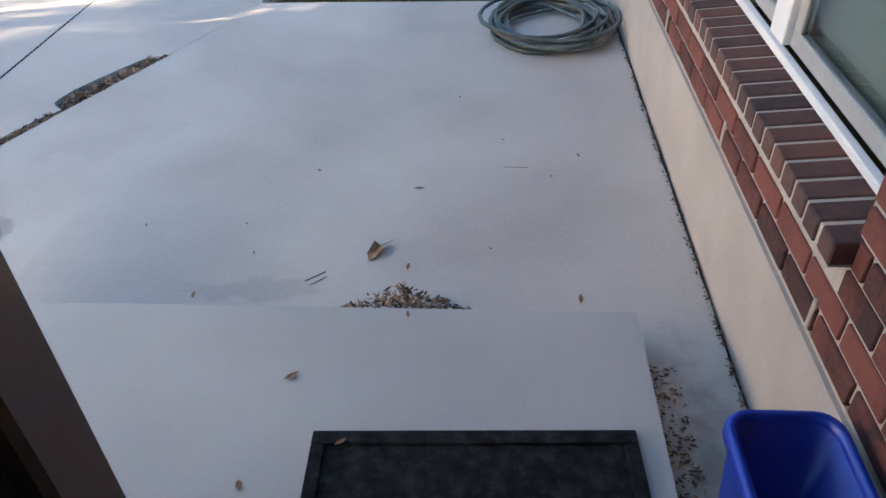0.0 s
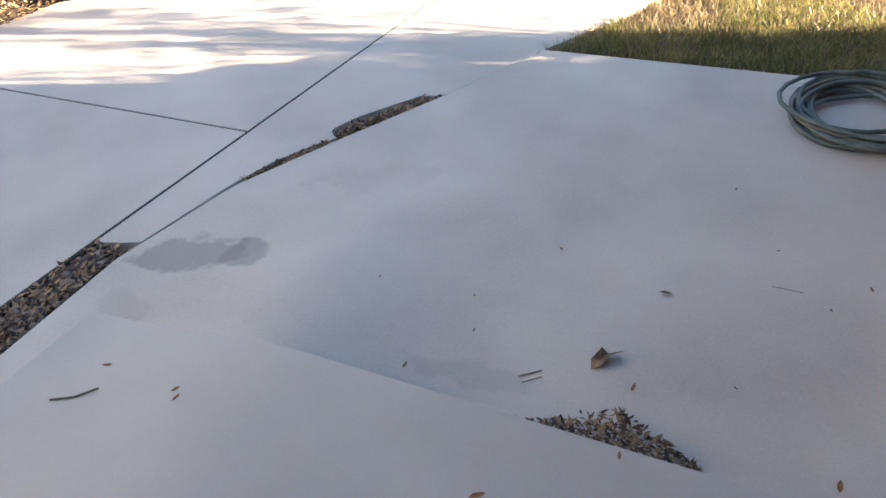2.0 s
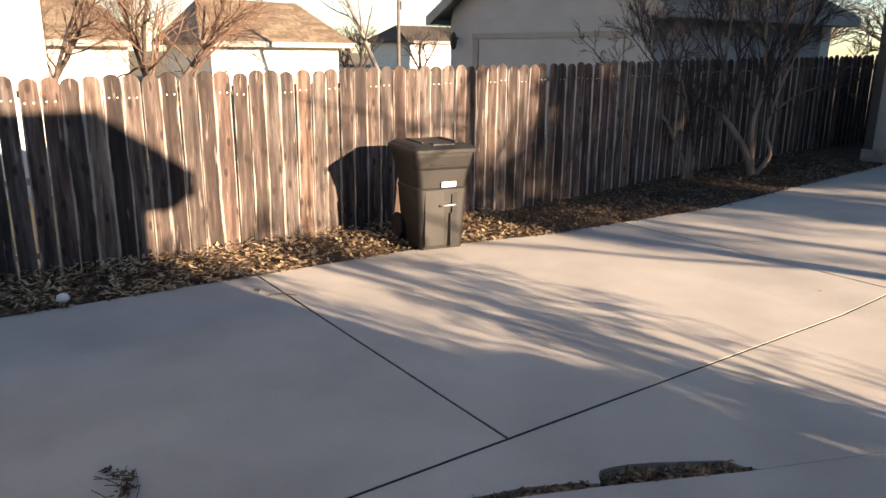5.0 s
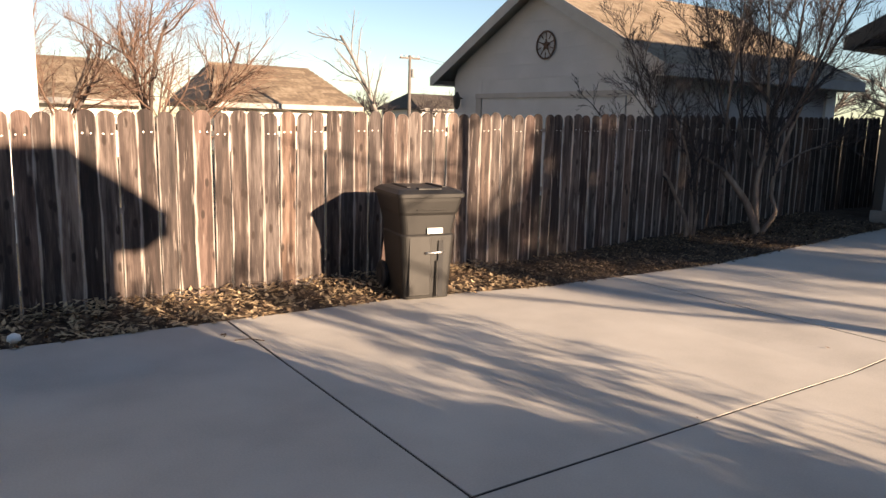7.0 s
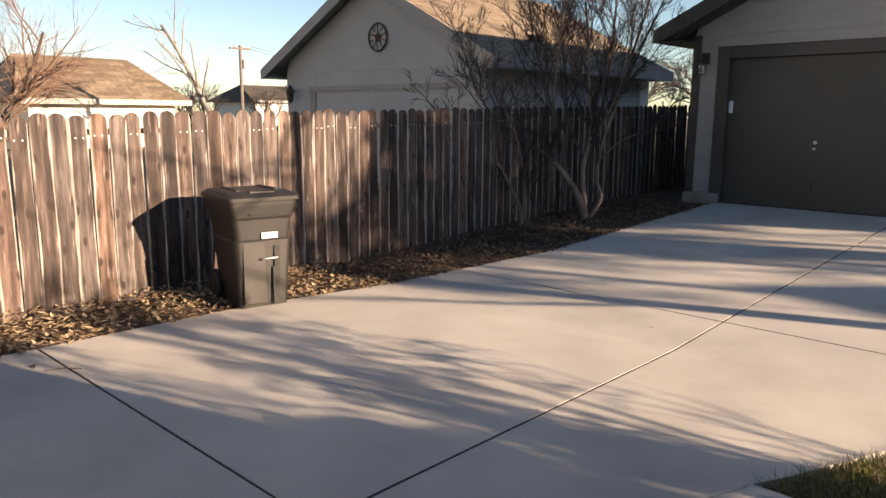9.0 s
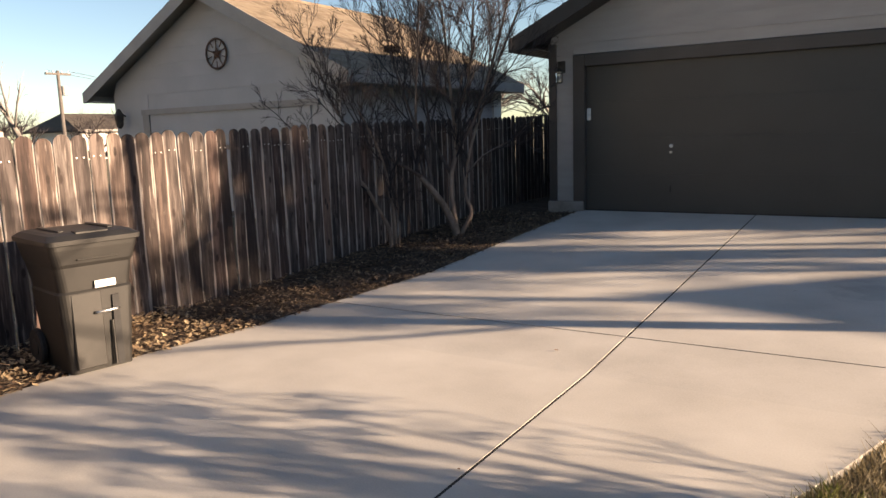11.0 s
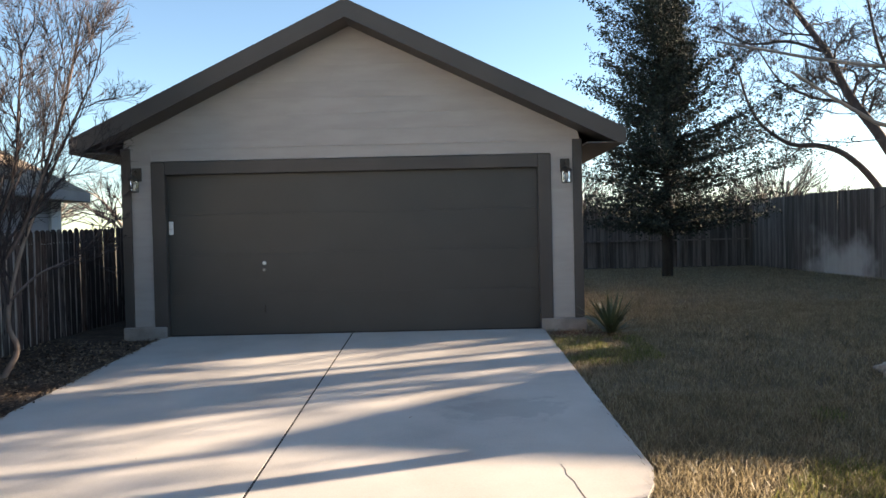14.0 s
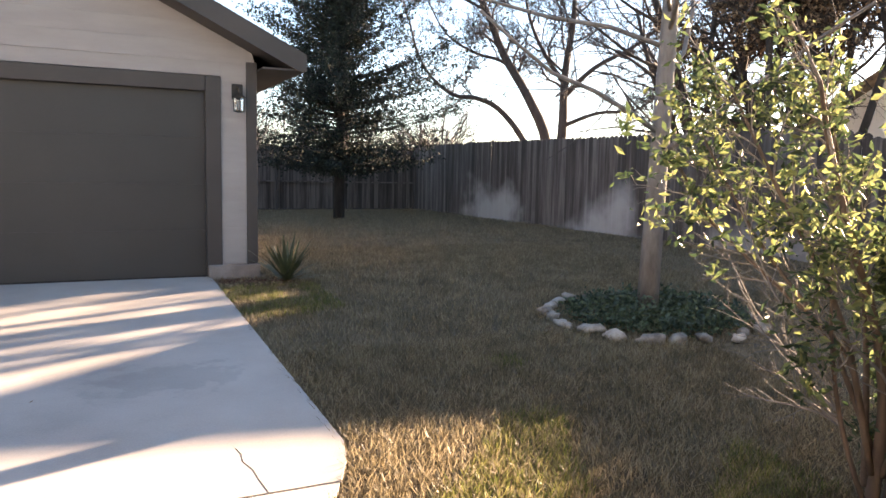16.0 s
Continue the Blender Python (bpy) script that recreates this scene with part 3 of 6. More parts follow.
# ---- detached garage ----
def gable_roof(root, x0, x1, y0, y1, eave, peak, thick, roof_mat, trim_mat, course=0.14, rake=0.0):
    """Two pitched slopes along y with lapped shingle courses, fascia boards and barge boards."""
    xm = (x0 + x1) / 2
    half = xm - x0
    slope = (peak - eave) / half
    for s, xe in ((-1, x0), (1, x1)):
        deck = Geo()
        deck.add([(xe, y0, eave - thick), (xm, y0, peak - thick), (xm, y1, peak - thick), (xe, y1, eave - thick),
                  (xe, y0, eave), (xm, y0, peak), (xm, y1, peak), (xe, y1, eave)],
                 [(0, 1, 2, 3), (7, 6, 5, 4), (0, 4, 5, 1), (2, 6, 7, 3), (0, 3, 7, 4), (1, 5, 6, 2)])
        part("roof_deck", deck, trim_mat, root)
        tabs = Geo()
        run = math.hypot(half, peak - eave)
        rng = random.Random(int(abs(x0) * 10) + s)
        k = int(run / course)
        for i in range(k + 1):
            u0, u1 = i * course - 0.03, min(run, (i + 1) * course + 0.02)
            yy = y0 - 0.02
            while yy < y1 + 0.02:
                w = rng.uniform(0.22, 0.34)
                ye = min(yy + w, y1 + 0.02)
                pts = []
                for u, z in ((u0, 0.014), (u1, 0.004)):
                    x, h = xe - s * u * half / run, eave + u * (peak - eave) / run + z
                    pts += [(x, yy + 0.003, h), (x, ye - 0.003, h)]
                tabs.add(pts, [(0, 1, 3, 2)] if s > 0 else [(2, 3, 1, 0)])
                yy = ye
        tagged(part("shingles", tabs, roof_mat, root), kind="stuff")
        barge = Geo()
        for yb, t in ((y0, -0.022), (y1, 0.022)):
            xk = xe - s * 0.035 / slope
            barge.add([(x, y, z) for y in (yb, yb + t) for x, z in ((xe, eave + 0.012), (xm, peak + 0.012), (xm, peak - 0.215), (xk, eave - 0.18), (xe, eave - 0.18))],
                      [(0, 1, 2, 3, 4), (9, 8, 7, 6, 5)] + [(k, 5 + k, 5 + (k + 1) % 5, (k + 1) % 5) for k in range(5)])
            part("barge_board", barge, trim_mat, root)
            barge = Geo()
        part("fascia", Geo().box(xe - 0.022 if s < 0 else xe, xe if s < 0 else xe + 0.022, y0, y1, eave - 0.17, eave + 0.008), trim_mat, root)
        if rake:
            part("rake_soffit", Geo().add([(x, y, z + dz) for dz in (-0.212, -0.196) for y in (y0 + 0.004, y0 + rake) for x, z in ((xk, eave + 0.035), (xm, peak))],
                                          [(0, 1, 3, 2), (6, 7, 5, 4), (0, 4, 5, 1), (2, 3, 7, 6), (0, 2, 6, 4), (1, 5, 7, 3)]), trim_mat, root)
        inner = xe - s * 0.46
        part("soffit", Geo().box(min(xe, inner), max(xe, inner), y0 + 0.02, y1 - 0.02, eave - 0.175, eave - 0.155), trim_mat, root)
    cap = Geo().tube([(xm, y0 - 0.02, peak - 0.01), (xm, y1 + 0.02, peak - 0.01)], 0.05, 8)
    part("ridge_cap", cap, roof_mat, root)


def siding(root, mat, x0, x1, y, z0, z1, height, gaps, roof=None, thick=0.010, jitter=0):
    """Lapped boards on a wall that faces -y; gaps: openings; roof: x limits at a height under a gable."""
    z = z0
    while z < z1 - 0.02:
        ztop = min(z + height, z1)
        spans = [(x0, x1)]
        if roof:
            lo, hi = roof(min(z + height, z1))
            lo2, hi2 = roof(z)
            spans = [(max(x0, lo2), min(x1, hi2))]
        for ga, gb, g0, g1 in gaps:
            if z < g1 - 0.01 and ztop > g0 + 0.01:
                spans = [s for a, b in spans for s in ((a, min(b, ga)), (max(a, gb), b)) if s[1] - s[0] > 0.02]
        for a, b in spans:
            la, lb = a, b
            if roof:
                la, lb = (max(a, lo) if a <= max(x0, lo2) + 1e-6 else a), (min(b, hi) if b >= min(x1, hi2) - 1e-6 else b)
            if lb - la < 0.02:
                la, lb = (a + b) / 2 - 0.01, (a + b) / 2 + 0.01
            g = Geo().add([(a, y - thick, z), (b, y - thick, z), (lb, y - 0.004, ztop + 0.006), (la, y - 0.004, ztop + 0.006),
                           (a, y + 0.006, z), (b, y + 0.006, z), (lb, y + 0.006, ztop + 0.006), (la, y + 0.006, ztop + 0.006)],
                          [(0, 1, 2, 3), (7, 6, 5, 4), (0, 4, 5, 1), (1, 5, 6, 2), (2, 6, 7, 3), (3, 7, 4, 0)])
            part("siding_board", g, mat, root)
        z += height


def wall_lantern(x, y, z, label):
    """A lantern on a back plate: hooked arm, roofed cage and seeded glass."""
    root = thing("wall_lantern", label, "lamp", "lanterns beside the garage door", at=(x, y, z))
    part("back_plate", Geo().box(-0.06, 0.06, -0.022, 0, 0.0, 0.17), wrought_iron, root, bevel=0.005)
    part("arm", Geo().tube([(0, -0.02, 0.12), (0, -0.07, 0.135), (0, -0.11, 0.11), (0, -0.11, 0.06)], 0.010, 6), wrought_iron, root)
    part("cap", Geo().lathe([(0.02, 0.07), (0.03, 0.055), (0.075, 0.02), (0.075, 0.008)], (0, -0.11, 0), 4), wrought_iron, root)
    part("glass", Geo().lathe([(0.052, 0.008), (0.046, -0.13)], (0, -0.11, 0), 4), lamp_glass, root, "seeded clear glass")
    for a in range(4):
        c, s = math.cos(radians(90 * a)), math.sin(radians(90 * a))
        part("cage_bar", Geo().tube([(0.062 * c, -0.11 + 0.062 * s, 0.01), (0.055 * c, -0.11 + 0.055 * s, -0.14)], 0.006, 4), wrought_iron, root)
    part("base", Geo().lathe([(0.06, -0.13), (0.06, -0.142), (0.02, -0.15)], (0, -0.11, 0), 4), wrought_iron, root)
    part("bulb", Geo().lathe([(0.012, -0.02), (0.016, -0.05), (0.022, -0.075), (0.012, -0.1)], (0, -0.11, 0), 8), white_paint, root, "frosted bulb", smooth=True)
    return root


GY, FL = 9.15, 0.30  # front wall and floor of the garage
garage = thing("garage", "greige lap-sided detached garage with dark taupe trim", "garage", kind="structure")
GX0, GX1, EAVE, PEAK, GEND = -2.88, 2.965, 2.79, 4.43, 15.4


def under_roof(z):
    t = max(0.0, min(1.0, (z + 0.12 - EAVE) / (PEAK - EAVE)))
    return -3.32 + t * 3.37, 3.40 - t * 3.35


core = Geo()
core.box(GX0, -2.52, GY, GY + 0.14, 0.2, 2.65).box(2.585, GX1, GY, GY + 0.14, 0.2, 2.65).box(GX0, GX1, GY, GY + 0.14, 2.55, 2.72)
core.add([(GX0, GY, 2.72), (GX1, GY, 2.72), (0.05, GY, 4.15), (GX0, GY + 0.14, 2.72), (GX1, GY + 0.14, 2.72), (0.05, GY + 0.14, 4.15)], [(0, 1, 2), (5, 4, 3), (0, 3, 4, 1), (1, 4, 5, 2), (2, 5, 3, 0)])
part("wall_front", core, siding_paint, garage)
part("wall_side", Geo().box(GX0, GX0 + 0.14, GY + 0.14, GEND, 0.2, 2.72), siding_paint, garage)
part("wall_side", Geo().box(GX1 - 0.14, GX1, GY + 0.14, GEND, 0.2, 2.72), siding_paint, garage)
part("wall_back", Geo().box(GX0, GX1, GEND, GEND + 0.14, 0.2, 4.2), siding_paint, garage)
siding(garage, siding_paint, GX0, GX1, GY, 0.45, 4.30, 0.205, [(-2.52, 2.585, 0, 2.54)], under_roof)
for x in (GX0 - 0.02, GX1 - 0.10):
    part("corner_board", Geo().box(x, x + 0.12, GY - 0.03, GY + 0.02, 0.40, 2.72), dark_paint, garage, bevel=0.004)
part("corner_board", Geo().box(GX0 - 0.02, GX0 + 0.005, GY + 0.02, GY + 0.14, 0.40, 2.62), dark_paint, garage)
part("corner_board", Geo().box(GX1 - 0.005, GX1 + 0.02, GY + 0.02, GY + 0.14, 0.40, 2.62), dark_paint, garage)
part("door_trim", Geo().box(-2.52, -2.345, GY - 0.034, GY + 0.14, FL, 2.54), dark_paint, garage, bevel=0.005)
part("door_trim", Geo().box(2.42, 2.585, GY - 0.034, GY + 0.14, FL, 2.54), dark_paint, garage, bevel=0.005)
part("door_trim", Geo().box(-2.342, 2.417, GY - 0.034, GY + 0.14, 2.375, 2.54), dark_paint, garage, bevel=0.005)
for a, b in ((GX0 - 0.03, -2.36), (2.43, GX1 + 0.04)):
    part("plinth", Geo().box(a, b, GY - 0.075, GY + 0.1, 0.16, 0.435), plinth_stone, garage, bevel=0.012)
gable_roof(garage, -3.34, 3.44, 8.74, GEND + 0.4, EAVE, PEAK, 0.05, shingle_dark, dark_paint, rake=0.405)
part("floor", Geo().box(GX0, GX1, GY - 0.0, GEND, 0.15, 0.285), step_concrete, garage)

gdoor = thing("garage_door", "closed dark grey-brown sectional garage door", "garage door", kind="structure")
for i in range(4):
    z0 = FL + 0.012 + i * 0.5155
    part("door_panel", Geo().box(-2.345, 2.42, GY + 0.055, GY + 0.10, z0, z0 + 0.5150), door_paint, gdoor, bevel=0.0008)
part("bottom_seal", Geo().box(-2.345, 2.42, GY + 0.06, GY + 0.095, FL - 0.012, FL + 0.012), black_rubber, gdoor)
part("lock_escutcheon", Geo().lathe([(0.026, 0), (0.026, -0.012), (0.014, -0.02)], (-1.12, GY + 0.055, 1.22), 14, "y"), steel, gdoor, "bright steel lock")
part("lock_handle", Geo().box(-1.135, -1.105, GY + 0.02, GY + 0.055, 1.12, 1.15), steel, gdoor, "small steel lift handle", bevel=0.004)
part("lift_handle", Geo().tube([(-1.12, GY + 0.055, 0.58), (-1.12, GY + 0.03, 0.59), (-1.12, GY + 0.03, 0.66), (-1.12, GY + 0.055, 0.67)], 0.008, 6), wrought_iron, gdoor)
keypad = thing("door_keypad", "small white keypad at the edge of the garage door", "keypad", at=(-2.305, GY + 0.055, 1.61))
part("case", Geo().box(-0.028, 0.028, -0.024, 0, 0, 0.17), white_paint, keypad, bevel=0.006)
part("cover_seam", Geo().box(-0.026, 0.026, -0.028, -0.0245, 0.07, 0.075), grey_vinyl, keypad)
wall_lantern(-2.70, GY - 0.014, 2.30, "dark bronze wall lantern with clear glass on pale siding")
wall_lantern(2.765, GY - 0.014, 2.30, "dark bronze wall lantern with clear glass on pale siding")

# ---- the house whose door the walk starts from ----
house = thing("house", "red brick house with beige foundation and low gable roof", "house", kind="structure")
HX, HY0, HY1 = 3.268, -2.73, 1.73
part("foundation", Geo().box(HX - 0.008, HX + 0.2, HY0, HY1 + 0.03, -0.08, 0.398), stucco, house, bevel=0.012, segments=2)
W0, W1, WZ0, WZ1 = -1.80, 0.42, 0.722, 1.95
body = Geo()
body.box(HX + 0.004, HX + 0.2, HY0, W0, 0.42, 2.45).box(HX + 0.004, HX + 0.2, W1, HY1, 0.42, 2.45)
body.box(HX + 0.004, HX + 0.2, W0, W1, 0.42, WZ0 - 0.09).box(HX + 0.004, HX + 0.2, W0, W1, WZ1, 2.45)
part("mortar_wall", body, mortar, house)
part("wall_end", Geo().box(HX + 0.2, 6.9, HY1 - 0.2, HY1, -0.05, 2.45), mortar, house)
part("gable_wall", Geo().add([(HX + 0.05, HY1 - 0.15, 2.45), (6.9, HY1 - 0.15, 2.45), (5.0, HY1 - 0.15, 3.5), (HX + 0.05, HY1 - 0.02, 2.45), (6.9, HY1 - 0.02, 2.45), (5.0, HY1 - 0.02, 3.5)],
                         [(0, 1, 2), (5, 4, 3), (0, 3, 4, 1), (1, 4, 5, 2), (2, 5, 3, 0)]), siding_paint, house)
part("wall_far", Geo().box(6.7, 6.9, -8, HY1, -0.05, 2.45), mortar, house)
gable_roof(house, 2.86, 7.14, -8.2, 1.98, 2.42, 3.48, 0.05, shingle_dark, dark_paint, 0.2)

# the recessed entry wall with its doorway, and the dim room behind it
DX0, DX1, DY = 2.233, 2.99, -2.727
entry = thing("entry_wall", "brick entry wall around the open house door", "wall", kind="structure")
part("wall_piece", Geo().box(0.30, DX0 - 0.06, DY - 0.2, DY, -0.05, 2.42), mortar, entry)
part("wall_piece", Geo().box(DX1 + 0.06, HX + 0.2, DY - 0.2, DY - 0.002, -0.05, 2.42), mortar, entry)
part("wall_piece", Geo().box(DX0 - 0.06, DX1 + 0.06, DY - 0.2, DY, 2.22, 2.42), mortar, entry)
part("room_wall", Geo().box(0.3, 0.5, -7.8, DY - 0.2, -0.05, 2.42), room_paint, entry)
part("room_wall", Geo().box(HX, HX + 0.2, -7.8, DY - 0.2, -0.05, 2.42), room_paint, entry)
part("room_wall", Geo().box(0.3, HX + 0.2, -8.0, -7.8, -0.05, 2.42), room_paint, entry)
part("room_floor", Geo().box(0.5, HX, -7.8, DY - 0.2, -0.05, 0.13), door_wood, entry)
part("threshold", Geo().box(DX0 - 0.06, DX1 + 0.06, DY - 0.2, DY + 0.02, 0.05, 0.15), frame_brown, entry, "tan metal threshold", bevel=0.006)
tagged(part("ceiling", Geo().box(0.3, HX + 0.2, -8.0, DY, 2.424, 2.48), room_paint), "plain painted room ceiling", "ceiling", kind="structure")
part("roof_slab", Geo().box(0.0, 2.85, -8.2, DY + 0.0, 2.50, 2.62), shingle_dark, entry)

door = thing("house_door", "open tan storm door frame with dark wooden door behind", "door", kind="structure")
part("casing", Geo().box(DX0 - 0.055, DX0 + 0.016, DY + 0.002, DY + 0.067, 0.15, 2.22), frame_brown, door, "tan-brown metal casing", bevel=0.006)
part("casing", Geo().box(DX1 - 0.005, DX1 + 0.058, DY + 0.002, DY + 0.045, 0.15, 2.22), frame_brown, door, "tan-brown metal casing", bevel=0.006)
part("weather_strip", Geo().box(DX0 - 0.058, DX0 - 0.004, DY - 0.06, DY + 0.0, 0.15, 2.2), black_rubber, door)
part("wood_jamb", Geo().box(DX0 - 0.058, DX0 - 0.01, DY - 0.198, DY - 0.062, 0.15, 2.2), door_wood, door)
part("door_leaf", Geo().box(DX0 - 0.055, DX0 - 0.012, DY - 1.08, DY - 0.21, 0.16, 2.2), door_wood, door, "dark red-brown wooden door leaf", bevel=0.004)
part("latch", Geo().tube([(DX0 + 0.006, DY + 0.06, 1.335), (DX0 + 0.010, DY + 0.062, 1.35), (DX0 + 0.010, DY + 0.062, 1.375), (DX0 + 0.006, DY + 0.06, 1.39)], [0.004, 0.009, 0.009, 0.004], 10), frame_brown, door, "rounded tan latch", smooth=True)


# ---- houses beyond the fence ----
def far_house(name, label, x0, x1, y0, y1, eave, peak, wall_mat, roof_mat, trim_mat, along="y", openings=()):
    """A plain gabled or long-roofed house some way off."""
    root = thing(name, label, "house")
    if along == "y":
        xm = (x0 + x1) / 2
        part("wall", Geo().box(x0 + 0.45, x1 - 0.45, y0 + 0.35, y1 - 0.3, -0.1, eave - 0.1), wall_mat, root)
        for y in (y0 + 0.35, y1 - 0.36):
            s = (peak - eave) / (xm - x0)
            part("gable", Geo().add([(x0 + 0.45, y, eave - 0.1), (x1 - 0.45, y, eave - 0.1), (xm, y, peak - 0.12), (x0 + 0.45, y + 0.06, eave - 0.1), (x1 - 0.45, y + 0.06, eave - 0.1), (xm, y + 0.06, peak - 0.12)],
                                    [(0, 1, 2), (5, 4, 3), (0, 3, 4, 1), (1, 4, 5, 2), (2, 5, 3, 0)]), wall_mat, root)
        gable_roof(root, x0, x1, y0, y1, eave, peak, 0.05, roof_mat, trim_mat, 0.16)
    else:
        xm = (x0 + x1) / 2
        part("wall", Geo().box(x0 + 0.5, x1 - 0.5, y0 + 0.5, y1 - 0.5, -0.1, eave), wall_mat, root)
        g = Geo()
        inset = (x1 - x0) * 0.42
        g.add([(x0, y0, eave), (x1, y0, eave), (x1, y1, eave), (x0, y1, eave), (xm, y0 + inset * 0.35, peak), (xm, y1 - inset * 0.35, peak),
               (x0, y0, eave - 0.14), (x1, y0, eave - 0.14), (x1, y1, eave - 0.14), (x0, y1, eave - 0.14)],
              [(0, 1, 4), (1, 2, 5, 4), (2, 3, 5), (3, 0, 4, 5), (0, 6, 7, 1), (1, 7, 8, 2), (2, 8, 9, 3), (3, 9, 6, 0), (9, 8, 7, 6)])
        roof = part("roof", g, roof_mat, root)
        rng = random.Random(int(y0 * 7))
        lap = Geo()
        for i in range(12):
            u = i / 12
            x = x1 - (x1 - xm) * u
            z = eave + (peak - eave) * u
            ya, yb = y0 + inset * 0.35 * u, y1 - inset * 0.35 * u
            yy = ya
            while yy < yb:
                e = min(yb, yy + rng.uniform(0.5, 1.1))
                lap.add([(x + 0.02, yy, z + 0.012), (x + 0.02, e, z + 0.012), (x - (x1 - xm) / 12, e, z + (peak - eave) / 12 + 0.012), (x - (x1 - xm) / 12, yy, z + (peak - eave) / 12 + 0.012)], [(0, 1, 2, 3)])
                yy = e + 0.01
        tagged(part("shingles", lap, roof_mat, roof), kind="stuff")
        part("fascia", Geo().box(x1 - 0.01, x1 + 0.03, y0, y1, eave - 0.18, eave + 0.02), trim_mat, root)
    return root


nb = far_house("neighbour_garage", "pale grey gabled garage with tan shingles behind the fence", -11.90, -5.40, 7.55, 13.5, 2.46, 4.12, neighbour_paint, shingle, neighbour_trim)
siding(nb, neighbour_paint, -11.45, -5.85, 7.9, 0.3, 4.0, 0.26, [(-10.45, -6.4, 0, 2.16)], lambda z: (-11.9 + max(0, (z + 0.1 - 2.46)) / 1.66 * 3.25, -5.4 - max(0, (z + 0.1 - 2.46)) / 1.66 * 3.25))
part("garage_door", Geo().box(-10.40, -6.45, 7.872, 7.95, 0.2, 2.04), neighbour_paint, nb)
part("door_trim", Geo().box(-10.60, -6.25, 7.835, 7.9, 2.00, 2.10), neighbour_trim, nb)
part("door_trim", Geo().box(-10.60, -10.42, 7.855, 7.9, 0.2, 2.04), neighbour_trim, nb)
part("side_trim", Geo().box(-5.86, -5.80, 12.9, 13.24, 1.2, 2.3), white_wall, nb)
lan = thing("carriage_lantern", "dark iron carriage lantern on the grey garage", "lamp", at=(-11.08, 7.84, 1.98))
part("bracket", Geo().tube([(0, 0, 0.02), (0, -0.1, 0.08), (0, -0.14, 0.02)], 0.014, 6), wrought_iron, lan)
part("body", Geo().lathe([(0.02, 0.22), (0.06, 0.15), (0.085, 0.1), (0.06, -0.1), (0.02, -0.15)], (0, -0.14, -0.06), 6), wrought_iron, lan)

star = thing("star_ornament", "rusty metal barn star in a ring on the gable", "wall ornament", at=(-8.48, 7.87, 2.96))
ring = [(0.25 * math.cos(radians(a)), -0.012, 0.25 * math.sin(radians(a))) for a in range(0, 361, 15)]
part("ring", Geo().tube(ring, 0.018, 6, False), rust_metal, star)
pts = [(r * math.sin(radians(36 * i)), 0 if r < 0.08 else -0.01, r * math.cos(radians(36 * i))) for i, r in enumerate((0.15, 0.06) * 5)]
part("star", Geo().add([*pts, (0, -0.05, 0)], [(i, (i + 1) % 10, 10) for i in range(10)]), rust_metal, star)
for i in range(10):
    a = radians(36 * i)
    part("spoke", Geo().tube([(0.13 * math.sin(a), -0.01, 0.13 * math.cos(a)), (0.245 * math.sin(a), -0.01, 0.245 * math.cos(a))], 0.010, 5), rust_metal, star)

far_house("bungalow", "cream bungalow under a broad tan shingle roof", -33, -26, 7.0, 13.4, 2.0, 3.7, white_wall, shingle, neighbour_trim, "x")
far_house("bungalow", "cream bungalow under a broad tan shingle roof", -33, -26, -2.5, 5.0, 1.95, 3.55, white_wall, shingle, neighbour_trim, "x")
far_house("bungalow", "low pale house far behind the fence", -62, -54, 34, 50, 2.6, 4.0, white_wall, shingle_dark, neighbour_trim, "x")
cottage = thing("cottage", "low gabled cottage beyond the eastern fence", "house")
CX, CY, CPEAK, CEAVE, CHALF = 17.0, 10.4, 4.5, 2.7, 3.3
part("wall", Geo().box(CX + 0.3, CX + 8, CY - CHALF + 0.3, CY + CHALF - 0.3, -0.1, CEAVE), white_wall, cottage)
part("gable_wall", Geo().add([(x, CY + y, z) for x in (CX + 0.3, CX + 0.4) for y, z in ((0.3 - CHALF, CEAVE), (CHALF - 0.3, CEAVE), (0, CPEAK - 0.2))], [(0, 2, 1), (3, 4, 5), (0, 1, 4, 3), (1, 2, 5, 4), (2, 0, 3, 5)]), white_wall, cottage)
for s in (-1, 1):
    part("roof_slope", Geo().add([(x, CY + y, z + dz) for dz in (0, -0.12) for x in (CX, CX + 8.3) for y, z in ((0, CPEAK), (s * CHALF, CEAVE))], [(0, 1, 3, 2), (6, 7, 5, 4), (0, 4, 5, 1), (2, 3, 7, 6), (0, 2, 6, 4), (1, 5, 7, 3)]), shingle, cottage)
tall = thing("tall_house", "sunlit white wall of a taller neighbouring house", "house")
part("wall", Geo().box(-12.5, -8.0, -9.0, -0.66, -0.1, 5.2), white_wall, tall)
part("corner_trim", Geo().box(-8.06, -7.98, -0.76, -0.64, -0.1, 5.2), white_paint, tall)
part("roof", Geo().add([(-12.9, -9.4, 5.2), (-7.6, -9.4, 5.2), (-7.6, -0.3, 5.2), (-12.9, -0.3, 5.2), (-10.2, -9.4, 6.6), (-10.2, -0.3, 6.6)], [(0, 1, 4), (1, 2, 5, 4), (2, 3, 5), (3, 0, 4, 5), (3, 2, 1, 0)]), shingle, tall)

